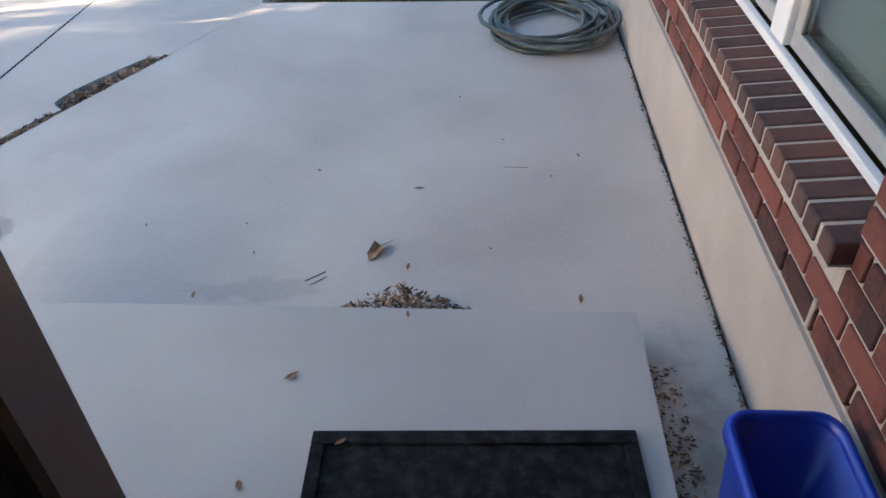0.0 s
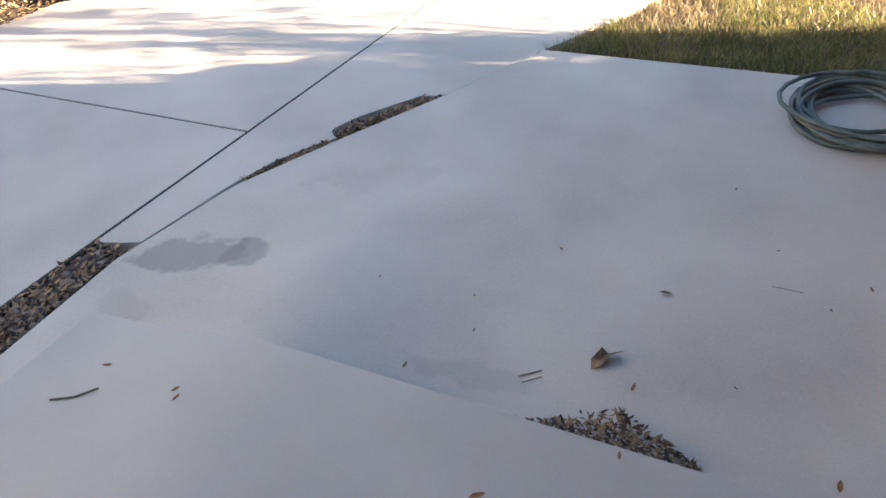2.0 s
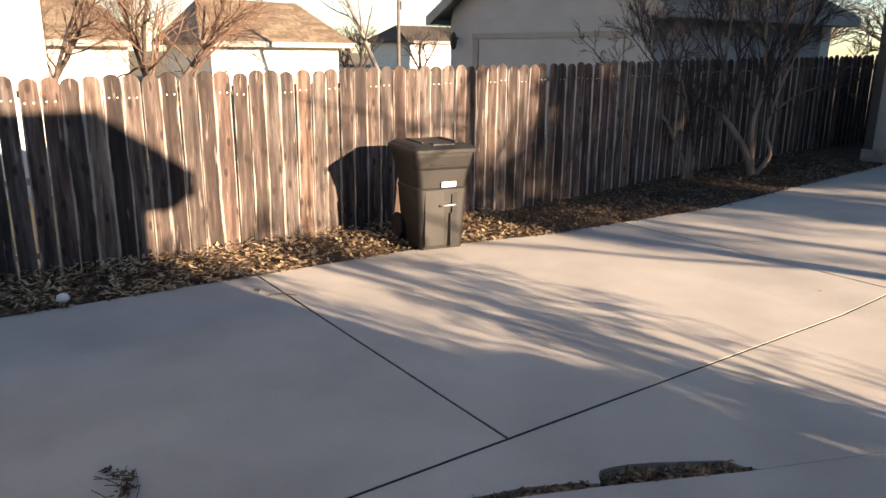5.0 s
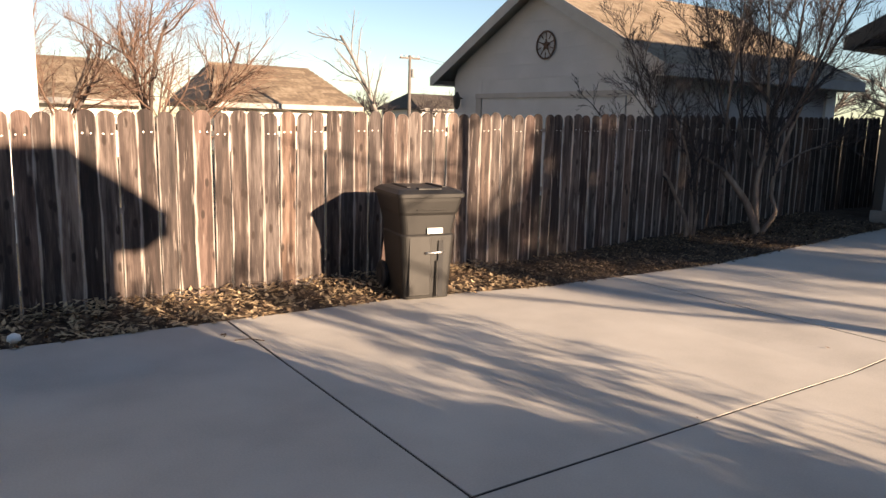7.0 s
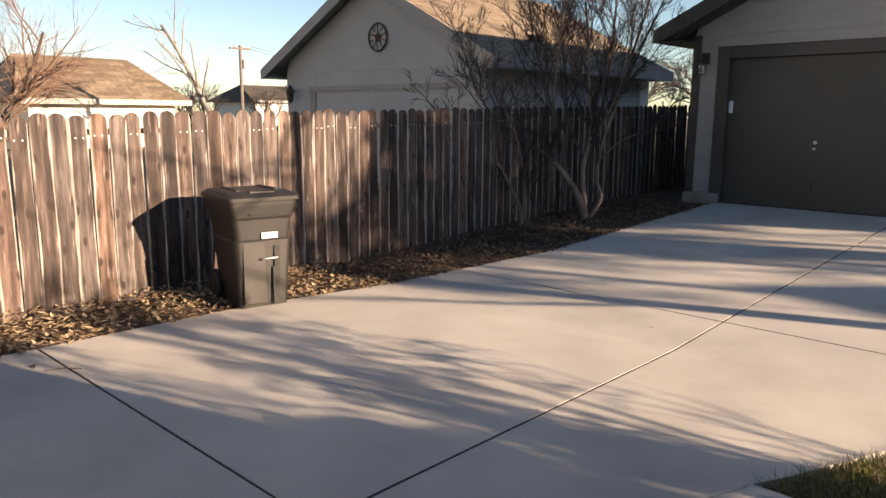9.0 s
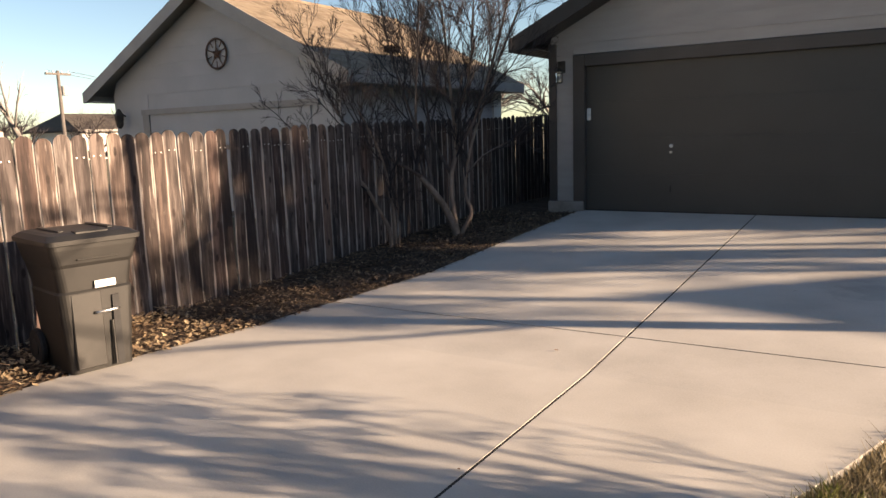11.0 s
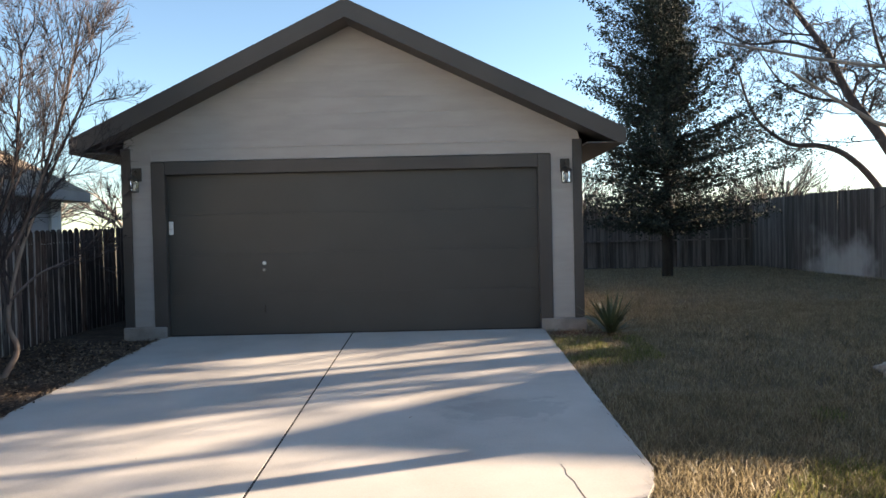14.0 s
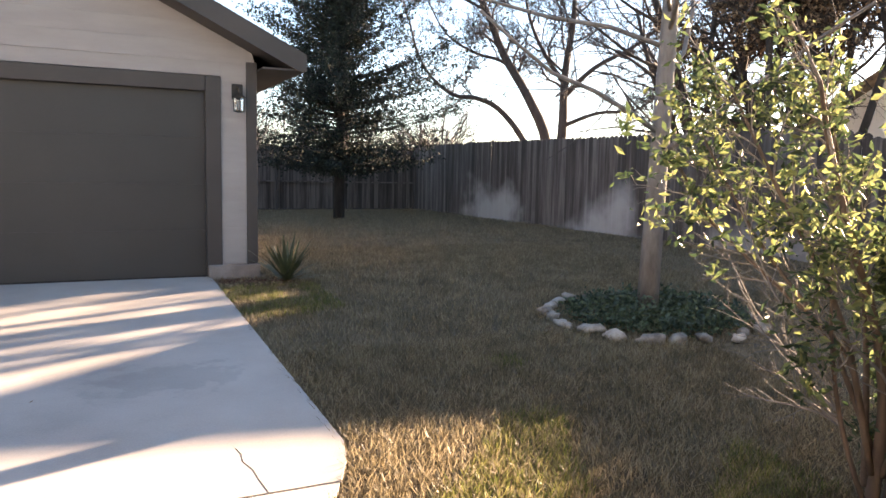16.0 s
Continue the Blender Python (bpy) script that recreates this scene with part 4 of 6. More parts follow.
pole = thing("utility_pole", "wooden utility pole with a crossarm and wires", "utility pole", at=(-40, 24.3, 0))
part("post", Geo().tube([(0, 0, 0), (0, 0, 5.7)], [0.13, 0.09], 10), utility_wood, pole)
part("crossarm", Geo().box(-0.06, 0.06, -0.75, 0.75, 5.45, 5.57), utility_wood, pole)
for y in (-0.65, -0.25, 0.25, 0.65):
    part("insulator", Geo().lathe([(0.03, 0), (0.05, 0.06), (0.02, 0.12)], (0, y, 5.57), 8), white_paint, pole)
part("transformer", Geo().lathe([(0.17, 0), (0.17, 0.5), (0.1, 0.56)], (0.0, 0.3, 4.3), 12), grey_vinyl, pole)
for y in (-0.65, 0.65):
    part("wire", Geo().tube([(0, y, 5.69), (-20, y + 30, 5.2), (-40, y + 60, 5.7)], 0.012, 3), wrought_iron, pole)


# ---- trees ----
def sprays(geo, rng, centre, count, size, reach, droop=0.0, wide=0.35):
    """Small folded leaves scattered round a place."""
    for _ in range(count):
        p = centre + Vector((rng.gauss(0, reach), rng.gauss(0, reach), rng.gauss(0, reach * 0.8)))
        d = Vector((rng.gauss(0, 1), rng.gauss(0, 1), rng.gauss(-droop, 0.8))).normalized()
        s = d.orthogonal().normalized()
        s.rotate(Matrix.Rotation(rng.uniform(0, 6.28), 3, d))
        n = d.cross(s)
        k = size * rng.uniform(0.6, 1.3)
        geo.add([p, p + d * k * 0.5 + s * k * wide + n * k * 0.12, p + d * k, p + d * k * 0.5 - s * k * wide + n * k * 0.12], [(0, 1, 2), (0, 2, 3)])


def grow(rng, geos, start, way, length, radius, level, last, kids, spread, rise_pull, tips, wobble=0.16, shrink=(0.55, 0.8), thin=0.62, bare=0.25, firm=1.0, slim=0.0):
    """One limb and, further on along it, its own limbs."""
    n = 5 if level < 2 else 4 if level < last else 3
    pts, d, p = [start], way.normalized(), start.copy()
    wob = wobble * (firm if level == 0 else 1.0)
    for i in range(n):
        d = (d + Vector((rng.gauss(0, wob), rng.gauss(0, wob), rng.gauss(0, wob) + rise_pull))).normalized()
        p = p + d * length / n
        pts.append(p.copy())
    end = radius * (0.45 if level < last else 0.3)
    radii = [radius + (end - radius) * i / n for i in range(n + 1)]
    geo = geos[min(level, len(geos) - 1)]
    if isinstance(geo, list):
        geo.append(Geo())
        geo = geo[-1]
    geo.tube(pts, radii, 7 if level == 0 else 5 if level == 1 else 3, level < 2)
    if level >= last:
        tips.append((pts[-1], d, pts))
        return
    for i in range(kids[level]):
        f = bare + (1 - bare) * (i + rng.random()) / kids[level]
        k = min(n - 1, int(f * n))
        q = pts[k].lerp(pts[k + 1], f * n - k)
        along = (pts[k + 1] - pts[k]).normalized()
        side = along.orthogonal().normalized()
        side.rotate(Matrix.Rotation(rng.uniform(0, 2 * math.pi), 3, along))
        a = radians(rng.uniform(spread * 0.6, spread * 1.3))
        w = along * math.cos(a) + side * math.sin(a)
        r = radius + (end - radius) * f
        grow(rng, geos, q, w, length * rng.uniform(*shrink) * (1.15 - 0.5 * f), max(slim, r * thin), level + 1, last, kids, spread, rise_pull, tips, wobble, shrink, thin, 0.15, 1.0, slim)


def bare_tree(name, label, base, stems, last, kids, spread, pull, trunk_mat, twig_mat, seed, wobble=0.14, shrink=(0.55, 0.8), thin=0.62, bare=0.3, seeds=0.0, firm=1.0, limb_mat=None):
    """A leafless tree; stems: first way, length and radius of each stem that leaves the ground."""
    rng = random.Random(seed)
    root = thing(name, label, "tree", at=base)
    limbs, twigs, tips = [], Geo(), []
    for i, (way, length, radius) in enumerate(stems):
        trunk = Geo()
        foot = Vector((rng.uniform(-0.05, 0.05), rng.uniform(-0.05, 0.05), -0.1)) if len(stems) > 1 else Vector((0, 0, -0.1))
        grow(rng, [trunk, limbs, twigs], foot, Vector(way), length, radius, 0, last, kids, spread, pull, tips, wobble, shrink, thin, bare, firm)
        part("trunk", trunk, trunk_mat, root, smooth=True)
    for g in limbs:
        part("limb", g, limb_mat or trunk_mat, root, smooth=True)
    tagged(part("twig_mass", twigs, twig_mat, root), kind="stuff")
    if seeds:
        heads = Geo()
        for p, d, _ in tips:
            if rng.random() < seeds:
                sprays(heads, rng, p, 4, 0.022, 0.012, 0.0, 0.25)
        tagged(part("seed_mass", heads, twig_mat, root), kind="stuff")
    return root, tips


def smooth_line(points, n=4):
    """A Catmull-Rom curve through the points."""
    p = [Vector(q) for q in points]
    p = [p[0] * 2 - p[1]] + p + [p[-1] * 2 - p[-2]]
    out = []
    for i in range(1, len(p) - 2):
        a, b, c, d = p[i - 1:i + 3]
        for k in range(n):
            t = k / n
            out.append(0.5 * (2 * b + (c - a) * t + (2 * a - 5 * b + 4 * c - d) * t * t + (3 * b - 3 * c + d - a) * t ** 3))
    return out + [p[-2]]


def frame_tree(name, label, category, base, across, lines, trunk_mat, limb_mat, twig_mat, seed, kids, spread, pull, wobble=0.16, shrink=(0.45, 0.7), thin=0.6, last=3, slim=0.003):
    """A tree on a drawn frame; lines: kind, points (across, deep, up), radii, number and length of side limbs, bare share."""
    rng = random.Random(seed)
    root = thing(name, label, category, at=base)
    u = Vector((*across, 0)).normalized()
    w = Vector((-u.y, u.x, 0))
    twigs, tips = Geo(), []
    for kind, pts, r0, r1, count, length, bare in lines:
        way = smooth_line([u * a + w * b + Vector((rng.gauss(0, 0.012), rng.gauss(0, 0.012), c)) for a, b, c in pts])
        n = len(way) - 1
        part(kind, Geo().tube(way, [r0 + (r1 - r0) * i / n for i in range(n + 1)], 8 if kind == "trunk" else 6), trunk_mat if kind == "trunk" else limb_mat, root, smooth=True)
        for i in range(count):
            f = bare + (1 - bare) * (i + rng.random()) / count
            k = min(n - 1, int(f * n))
            q = way[k].lerp(way[k + 1], f * n - k)
            along = (way[k + 1] - way[k]).normalized()
            side = along.orthogonal().normalized()
            side.rotate(Matrix.Rotation(rng.uniform(0, 2 * math.pi), 3, along))
            a = radians(rng.uniform(spread * 0.6, spread * 1.25))
            grow(rng, [twigs], q, along * math.cos(a) + side * math.sin(a), length * rng.uniform(0.6, 1.2) * (1.25 - 0.55 * f), (r0 + (r1 - r0) * f) * thin, 1, last, kids, spread, pull, tips, wobble, shrink, 0.6, 0.15, 1.0, slim)
        grow(rng, [twigs], way[-1], way[-1] - way[-2], length * 0.8, r1, 1, last, kids, spread, pull, tips, wobble, shrink, 0.6, 0.15, 1.0, slim)
    tagged(part("twig_mass", twigs, twig_mat, root), kind="stuff")
    return root, tips, u, w


# crape myrtles at the fence
FENCE_VIEW = (0.86, 0.51)
myrtle, tips, mu, mw = frame_tree("crape_myrtle", "bare multi-stemmed crape myrtle with pale smooth bark", "tree", (-3.27, 7.02, rise(7.02) - 0.03), FENCE_VIEW, [
    ("trunk", [(0, 0, -0.1), (-0.02, 0, 0.03), (-0.10, 0, 0.2), (-0.19, -0.02, 0.4), (-0.32, -0.05, 0.62), (-0.46, -0.1, 0.8)], 0.062, 0.034, 0, 0.5, 0.5),
    ("limb", [(-0.46, -0.1, 0.8), (-0.75, -0.2, 0.98), (-1.1, -0.3, 1.2), (-1.45, -0.3, 1.65), (-1.7, -0.3, 2.25)], 0.028, 0.010, 9, 0.75, 0.25),
    ("limb", [(-0.32, -0.05, 0.62), (-0.40, 0.1, 1.0), (-0.6, 0.2, 1.6), (-0.82, 0.3, 2.4), (-0.95, 0.3, 3.2)], 0.028, 0.009, 10, 1.0, 0.35),
    ("trunk", [(0, 0.02, -0.1), (-0.04, 0.02, 0.14), (-0.08, 0.08, 0.7), (0.0, 0.12, 1.15), (-0.05, 0.1, 1.8), (-0.12, 0.12, 2.6), (-0.2, 0.2, 3.4)], 0.044, 0.010, 12, 1.05, 0.42),
    ("limb", [(0.0, 0.12, 1.12), (0.22, 0.1, 1.45), (0.45, 0.0, 2.1), (0.68, 0.0, 2.9), (0.78, 0.0, 3.5)], 0.028, 0.009, 8, 0.9, 0.3),
    ("limb", [(-0.07, 0.09, 0.78), (-0.3, 0.3, 1.3), (-0.42, 0.5, 2.0), (-0.5, 0.6, 3.0)], 0.024, 0.009, 9, 1.0, 0.3),
    ("trunk", [(0.02, 0.0, -0.1), (0.05, 0.0, 0.06), (0.15, 0.05, 0.3), (0.11, 0.1, 0.6), (0.2, 0.15, 1.2), (0.42, 0.3, 1.9), (0.8, 0.4, 2.7), (1.0, 0.4, 3.2)], 0.037, 0.009, 9, 0.9, 0.45),
    ("limb", [(-0.42, -0.08, 0.76), (-0.52, -0.05, 1.3), (-0.48, -0.1, 2.0), (-0.42, -0.1, 2.8), (-0.42, -0.1, 3.3)], 0.022, 0.008, 10, 0.95, 0.35),
    ("limb", [(0.02, 0.12, 1.5), (0.18, 0.0, 2.1), (0.25, -0.05, 2.8), (0.3, -0.05, 3.3)], 0.018, 0.008, 8, 0.9, 0.2),
    ("limb", [(0.13, 0.1, 0.8), (0.4, 0.3, 1.05), (0.8, 0.5, 1.25), (1.1, 0.6, 1.6)], 0.018, 0.006, 6, 0.55, 0.3)],
    bark_pale, bark_limb, bark_twig, 12, (0, 6, 5, 4), 30, 0.10, 0.15, (0.5, 0.75), last=4, slim=0.0032)
pods = Geo()
rng = random.Random(13)
for p, d, _ in tips:
    if p.z > 2.4 and rng.random() < 0.10:
        sprays(pods, rng, p, 4, 0.026, 0.012, 0.0, 0.25)
tagged(part("seed_mass", pods, bark_twig, myrtle), kind="stuff")
nest = Geo()
for i in range(150):
    a, e = rng.uniform(0, 6.28), rng.uniform(-0.9, 0.35)
    o = Vector((math.cos(a) * math.cos(e), math.sin(a) * math.cos(e), math.sin(e) * 0.8)) * 0.085
    t = Vector((-math.sin(a), math.cos(a), rng.gauss(0, 0.4))).normalized() * rng.uniform(0.05, 0.09)
    nest.tube([o - t, o * 1.08, o + t], 0.003, 3)
tagged(part("bird_nest", nest, bark_dark), "small dark twig nest in the crape myrtle", "nest").matrix_world = Matrix.Translation(Vector((-3.27, 7.02, rise(7.0))) + mu * -0.80 + mw * 0.3 + Vector((0, 0, 2.42)))
frame_tree("crape_myrtle", "smaller dark crape myrtle leaning along the fence", "tree", (-3.68, 6.12, rise(6.12) - 0.03), FENCE_VIEW, [
    ("trunk", [(0, 0, -0.1), (-0.04, 0, 0.2), (-0.16, 0, 0.5), (-0.36, -0.05, 0.85), (-0.75, -0.1, 1.1), (-1.15, -0.1, 1.5)], 0.032, 0.008, 8, 0.6, 0.4),
    ("trunk", [(0.02, 0, -0.1), (0.01, 0, 0.3), (-0.03, 0.02, 0.7), (-0.12, 0.02, 1.2), (-0.35, 0.0, 1.7)], 0.028, 0.008, 8, 0.65, 0.4),
    ("trunk", [(0.05, 0.02, -0.1), (0.07, 0.02, 0.15), (0.09, 0.03, 0.3), (0.06, 0.05, 0.7), (0.1, 0.1, 1.2)], 0.018, 0.007, 5, 0.5, 0.5),
    ("limb", [(-0.3, -0.04, 0.75), (-0.7, -0.2, 0.85), (-1.0, -0.25, 1.0)], 0.014, 0.005, 5, 0.4, 0.3)],
    bark_pale, bark_limb, bark_twig, 17, (0, 5, 4, 3), 34, 0.05, last=4, slim=0.003)
# yard tree in the stone ring
bare_tree("yard_tree", "bare grey-barked shade tree standing in a ring of stones", (6.15, 6.1, rise(6.1)),
          [((0.0, 0.0, 1), 5.6, 0.11)], 4, (17, 8, 6, 4), 58, 0.02, bark_grey, bark_mesquite, 23, 0.17, (0.38, 0.60), 0.33, 0.28, 0.0, 0.07, bark_grey)
# trees beyond the yard
frame_tree("mesquite_tree", "large dark bare tree with leaning trunks beyond the fence", "tree", (13.9, 19.8, 0.0), (0.84, -0.542), [
    ("trunk", [(0.1, 0, -0.2), (0.05, 0, 2.4), (-0.6, 0, 3.9), (-1.38, 0.1, 5.2), (-1.94, 0.1, 6.5), (-2.77, 0.1, 7.9), (-3.4, 0, 9.2)], 0.19, 0.05, 14, 2.0, 0.38),
    ("trunk", [(0, 0.1, -0.2), (-0.3, 0.1, 1.6), (-0.8, 0.1, 2.75), (-1.5, 0.1, 3.55), (-2.2, 0.0, 3.85), (-2.9, 0.0, 3.95), (-3.6, 0, 4.5), (-4.0, 0, 5.2), (-4.3, 0, 6.2)], 0.12, 0.03, 11, 1.2, 0.45),
    ("trunk", [(0.25, 0, -0.2), (0.45, 0, 2.8), (0.5, 0.1, 4.5), (0.7, 0.2, 6.5), (0.6, 0.2, 8.8)], 0.18, 0.05, 14, 2.1, 0.40),
    ("limb", [(-0.9, 0.05, 4.4), (-1.4, 0.3, 5.0), (-2.3, 0.5, 5.3), (-3.2, 0.6, 5.9), (-3.8, 0.6, 6.9)], 0.07, 0.02, 9, 1.3, 0.3),
    ("limb", [(0.5, 0.1, 4.3), (-0.1, -0.2, 5.1), (-0.6, -0.3, 6.2), (-0.9, -0.3, 7.8)], 0.08, 0.03, 9, 1.6, 0.3),
    ("limb", [(0.5, 0.1, 3.9), (1.4, 0.2, 4.8), (2.8, 0.3, 5.6), (4.0, 0.3, 6.8)], 0.09, 0.03, 10, 1.7, 0.25),
    ("limb", [(0.45, 0, 3.0), (1.5, -0.3, 3.4), (2.6, -0.4, 3.5), (3.6, -0.4, 4.2)], 0.07, 0.02, 9, 1.2, 0.25),
    ("limb", [(-1.94, 0.1, 6.5), (-2.9, -0.2, 6.9), (-4.0, -0.3, 7.0), (-4.8, -0.3, 7.6)], 0.05, 0.02, 8, 1.3, 0.2)],
    bark_mesquite, bark_mesquite, bark_mesquite, 31, (0, 8, 6, 5), 52, -0.012, 0.22, (0.4, 0.65), 0.40, last=4, slim=0.008)
bare_tree("mesquite_tree", "large dark bare tree beyond the grey fence", (15.2, 14.4, 0.2),
          [((0.1, 0.35, 1), 7.6, 0.16), ((0.1, -0.3, 1), 7.2, 0.14), ((0.3, 0.9, 1), 7.0, 0.11)], 4, (10, 8, 7, 4), 50, -0.005, bark_dark, bark_mesquite, 37, 0.13, (0.36, 0.58), 0.48, 0.2)
bare_tree("mesquite_tree", "spreading dark bare tree beyond the grey fence", (14.6, 11.9, 0.2),
          [((0.0, 0.1, 1), 6.2, 0.14), ((-0.05, -0.30, 1), 6.4, 0.12), ((0.1, 0.35, 1), 6.2, 0.12)], 4, (15, 9, 7, 5), 62, -0.005, bark_dark, bark_mesquite, 39, 0.12, (0.26, 0.40), 0.60, 0.40)
# mostly hidden oak, added to dapple the drive and the west fence
oak, tips = bare_tree("scrub_oak", "dense brown-leaved oak added beyond the fence to cast shade", (13.7, 11.4, 0.2),
                      [((0.0, 0.16, 1), 6.6, 0.10), ((0.05, -0.22, 1), 6.8, 0.10), ((0.0, 0.0, 1), 7.0, 0.12), ((0.1, 0.32, 1), 6.2, 0.09)], 3, (13, 8, 6), 58, 0.0, bark_dark, bark_dark, 47, 0.14, (0.22, 0.36), 0.60, 0.60)
rng = random.Random(48)
brown = Geo()
for p, way, pts in tips:
    if rng.random() < 0.8:
        sprays(brown, rng, p, 9, 0.09, 0.08, 0.3, 0.28)
tagged(part("foliage", brown, leaf_dark, oak), kind="stuff")
# second added crown, placed only to shade more of the west fence
copy_thing(oak, pose(14.6, 10.7, 0.2, 0, 0, 150))
back, _ = bare_tree("back_tree", "thin bare tree behind the garages", (-4.6, 19.5, 0.2),
                    [((-0.2, 0.0, 1), 2.8, 0.09), ((0.3, 0.1, 1), 2.8, 0.08), ((0.0, -0.3, 1), 2.6, 0.07)], 3, (6, 6, 5), 34, 0.04, bark_grey, bark_twig, 43, 0.12)
for x, y, s, r in ((-1.5, 21, 1.2, 60), (1.5, 27, 1.1, 150), (-7.5, 22, 1.1, 220), (-3.0, 17.6, 0.85, 300), (-14, 26, 1.2, 10), (15, 30, 1.2, 100), (5.0, 26.5, 0.9, 30), (7.6, 27.5, 1.0, 95), (10.2, 26.4, 0.9, 190), (12.4, 26.0, 0.95, 250), (14.2, 27.5, 1.0, 310), (6.4, 30.0, 1.1, 140), (11.4, 30.5, 1.1, 15)):
    copy_thing(back, pose(x, y, 0.2, 0, 0, r) @ Matrix.Scale(s, 4))
west, _ = bare_tree("pecan_tree", "bare reddish-brown tree beyond the western fence", (-17.5, 3.2, 0.0),
                    [((-0.35, -0.25, 1), 4.1, 0.085), ((0.1, 0.45, 1), 4.0, 0.08), ((0.1, -0.6, 1), 3.7, 0.075), ((-0.1, 0.1, 1), 4.3, 0.075), ((0.2, 0.9, 0.9), 3.3, 0.06)], 4, (8, 7, 6, 4), 40, 0.05, bark_limb, bark_rust, 53, 0.15, (0.45, 0.70), 0.55, 0.25, limb_mat=bark_rust)
copy_thing(west, pose(-19.0, 0.6, 0, 0, 0, 130) @ Matrix.Scale(0.95, 4))
bare_tree("leaning_tree", "slender bare tree leaning over the far roof", (-21.0, 12.2, 0.0),
          [((-0.25, -0.62, 1), 5.0, 0.10)], 3, (9, 5, 4), 40, 0.02, bark_grey, bark_grey, 59, 0.07, (0.35, 0.55), 0.5, 0.4)
far, _ = bare_tree("distant_tree", "hazy bare tree in the distance", (-52, 34, 0), [((0, 0, 1), 3.0, 0.14), ((0.4, 0.3, 1), 2.6, 0.1), ((-0.3, -0.3, 1), 2.6, 0.1)], 3, (6, 6, 5), 42, 0.03, bark_twig, bark_twig, 61)
for x, y, s, r in ((-50, 27, 1.0, 40), (-56, 40, 1.2, 90), (-60, 31, 1.1, 140), (-46, 36, 0.9, 200), (-58, 22, 1.0, 260), (-48, 45, 1.1, 10), (-40, 40, 0.8, 70), (26, 52, 1.2, 30), (34, 40, 1.3, 80), (18, 60, 1.2, 130), (40, 30, 1.3, 200), (38, 22, 1.2, 240), (8, 58, 1.1, 300)):
    copy_thing(far, pose(x, y, 0, 0, 0, r) @ Matrix.Scale(s, 4))


# dark cedar at the back fence
rng = random.Random(71)
cedar = thing("cedar_tree", "tall dark evergreen cedar with loose drooping boughs", "tree", at=(7.15, 19.3, 0.25))
part("trunk", Geo().tube([(0, 0, -0.1), (0.05, 0.02, 2.2), (0, 0.05, 4.9), (-0.05, 0, 8.3)], [0.16, 0.12, 0.07, 0.02], 8), bark_dark, cedar, smooth=True)
boughs, crown = Geo(), Geo()
CEDAR_SIDE = Vector((0.959, -0.283, 0))
CEDAR_LEFT = [(0.8, 1.2), (1.8, 2.2), (2.8, 2.1), (3.7, 2.0), (4.7, 1.9), (5.5, 2.0), (6.3, 1.9), (7.2, 1.0), (8.4, 0.25)]
CEDAR_RIGHT = [(0.8, 1.6), (1.6, 3.0), (2.7, 3.4), (3.6, 2.9), (4.5, 2.2), (5.4, 1.7), (6.2, 0.95), (7.2, 0.65), (8.4, 0.25)]
for i in range(440):
    z = 1.25 + 6.3 * rng.random() ** 1.25
    a = rng.uniform(0, 2 * math.pi)
    o = Vector((math.cos(a), math.sin(a), 0))
    b = 0.5 + 0.5 * o.dot(CEDAR_SIDE)
    climb = 0.12 + 0.95 * max(0.0, (z - 1.5) / 6.5)
    top = z + 0.6 * climb
    reach = lerp_line(CEDAR_LEFT, top) * (1 - b) + lerp_line(CEDAR_RIGHT, top) * b
    reach *= min(1.12, 0.42 + 0.75 * rng.random()) * (1.0 + 0.85 * noise.noise((math.cos(a) * 2.1, math.sin(a) * 2.1, z * 1.0)))
    pts = [Vector((0, 0, z)) + o * reach * u + Vector((rng.gauss(0, 0.05), rng.gauss(0, 0.05), reach * climb * (0.35 * u + 0.45 * u * u))) for u in (0, 0.35, 0.7, 1.0)]
    boughs.tube(pts, [0.028, 0.018, 0.010, 0.004], 4)
    for u in (0.3, 0.45, 0.58, 0.7, 0.8, 0.9, 1.0):
        k = 0 if u < 0.35 else 1 if u < 0.7 else 2
        lo, hi = (0, 0.35, 0.7)[k], (0.35, 0.7, 1.0)[k]
        q = pts[k].lerp(pts[k + 1], (u - lo) / (hi - lo))
        sprays(crown, rng, q, int(40 - 24 * u), 0.085, 0.17 - 0.10 * u, 0.2, 0.26)
        if u > 0.6 and rng.random() < 0.45:
            e = q + Vector((rng.gauss(0, 0.22), rng.gauss(0, 0.22), rng.uniform(0.05, 0.35)))
            boughs.tube([q, e], 0.006, 3)
            sprays(crown, rng, e, 12, 0.08, 0.06, -0.4, 0.24)
tagged(part("bough_mass", boughs, bark_dark, cedar), kind="stuff")
tagged(part("crown", crown, needles, cedar), kind="stuff")

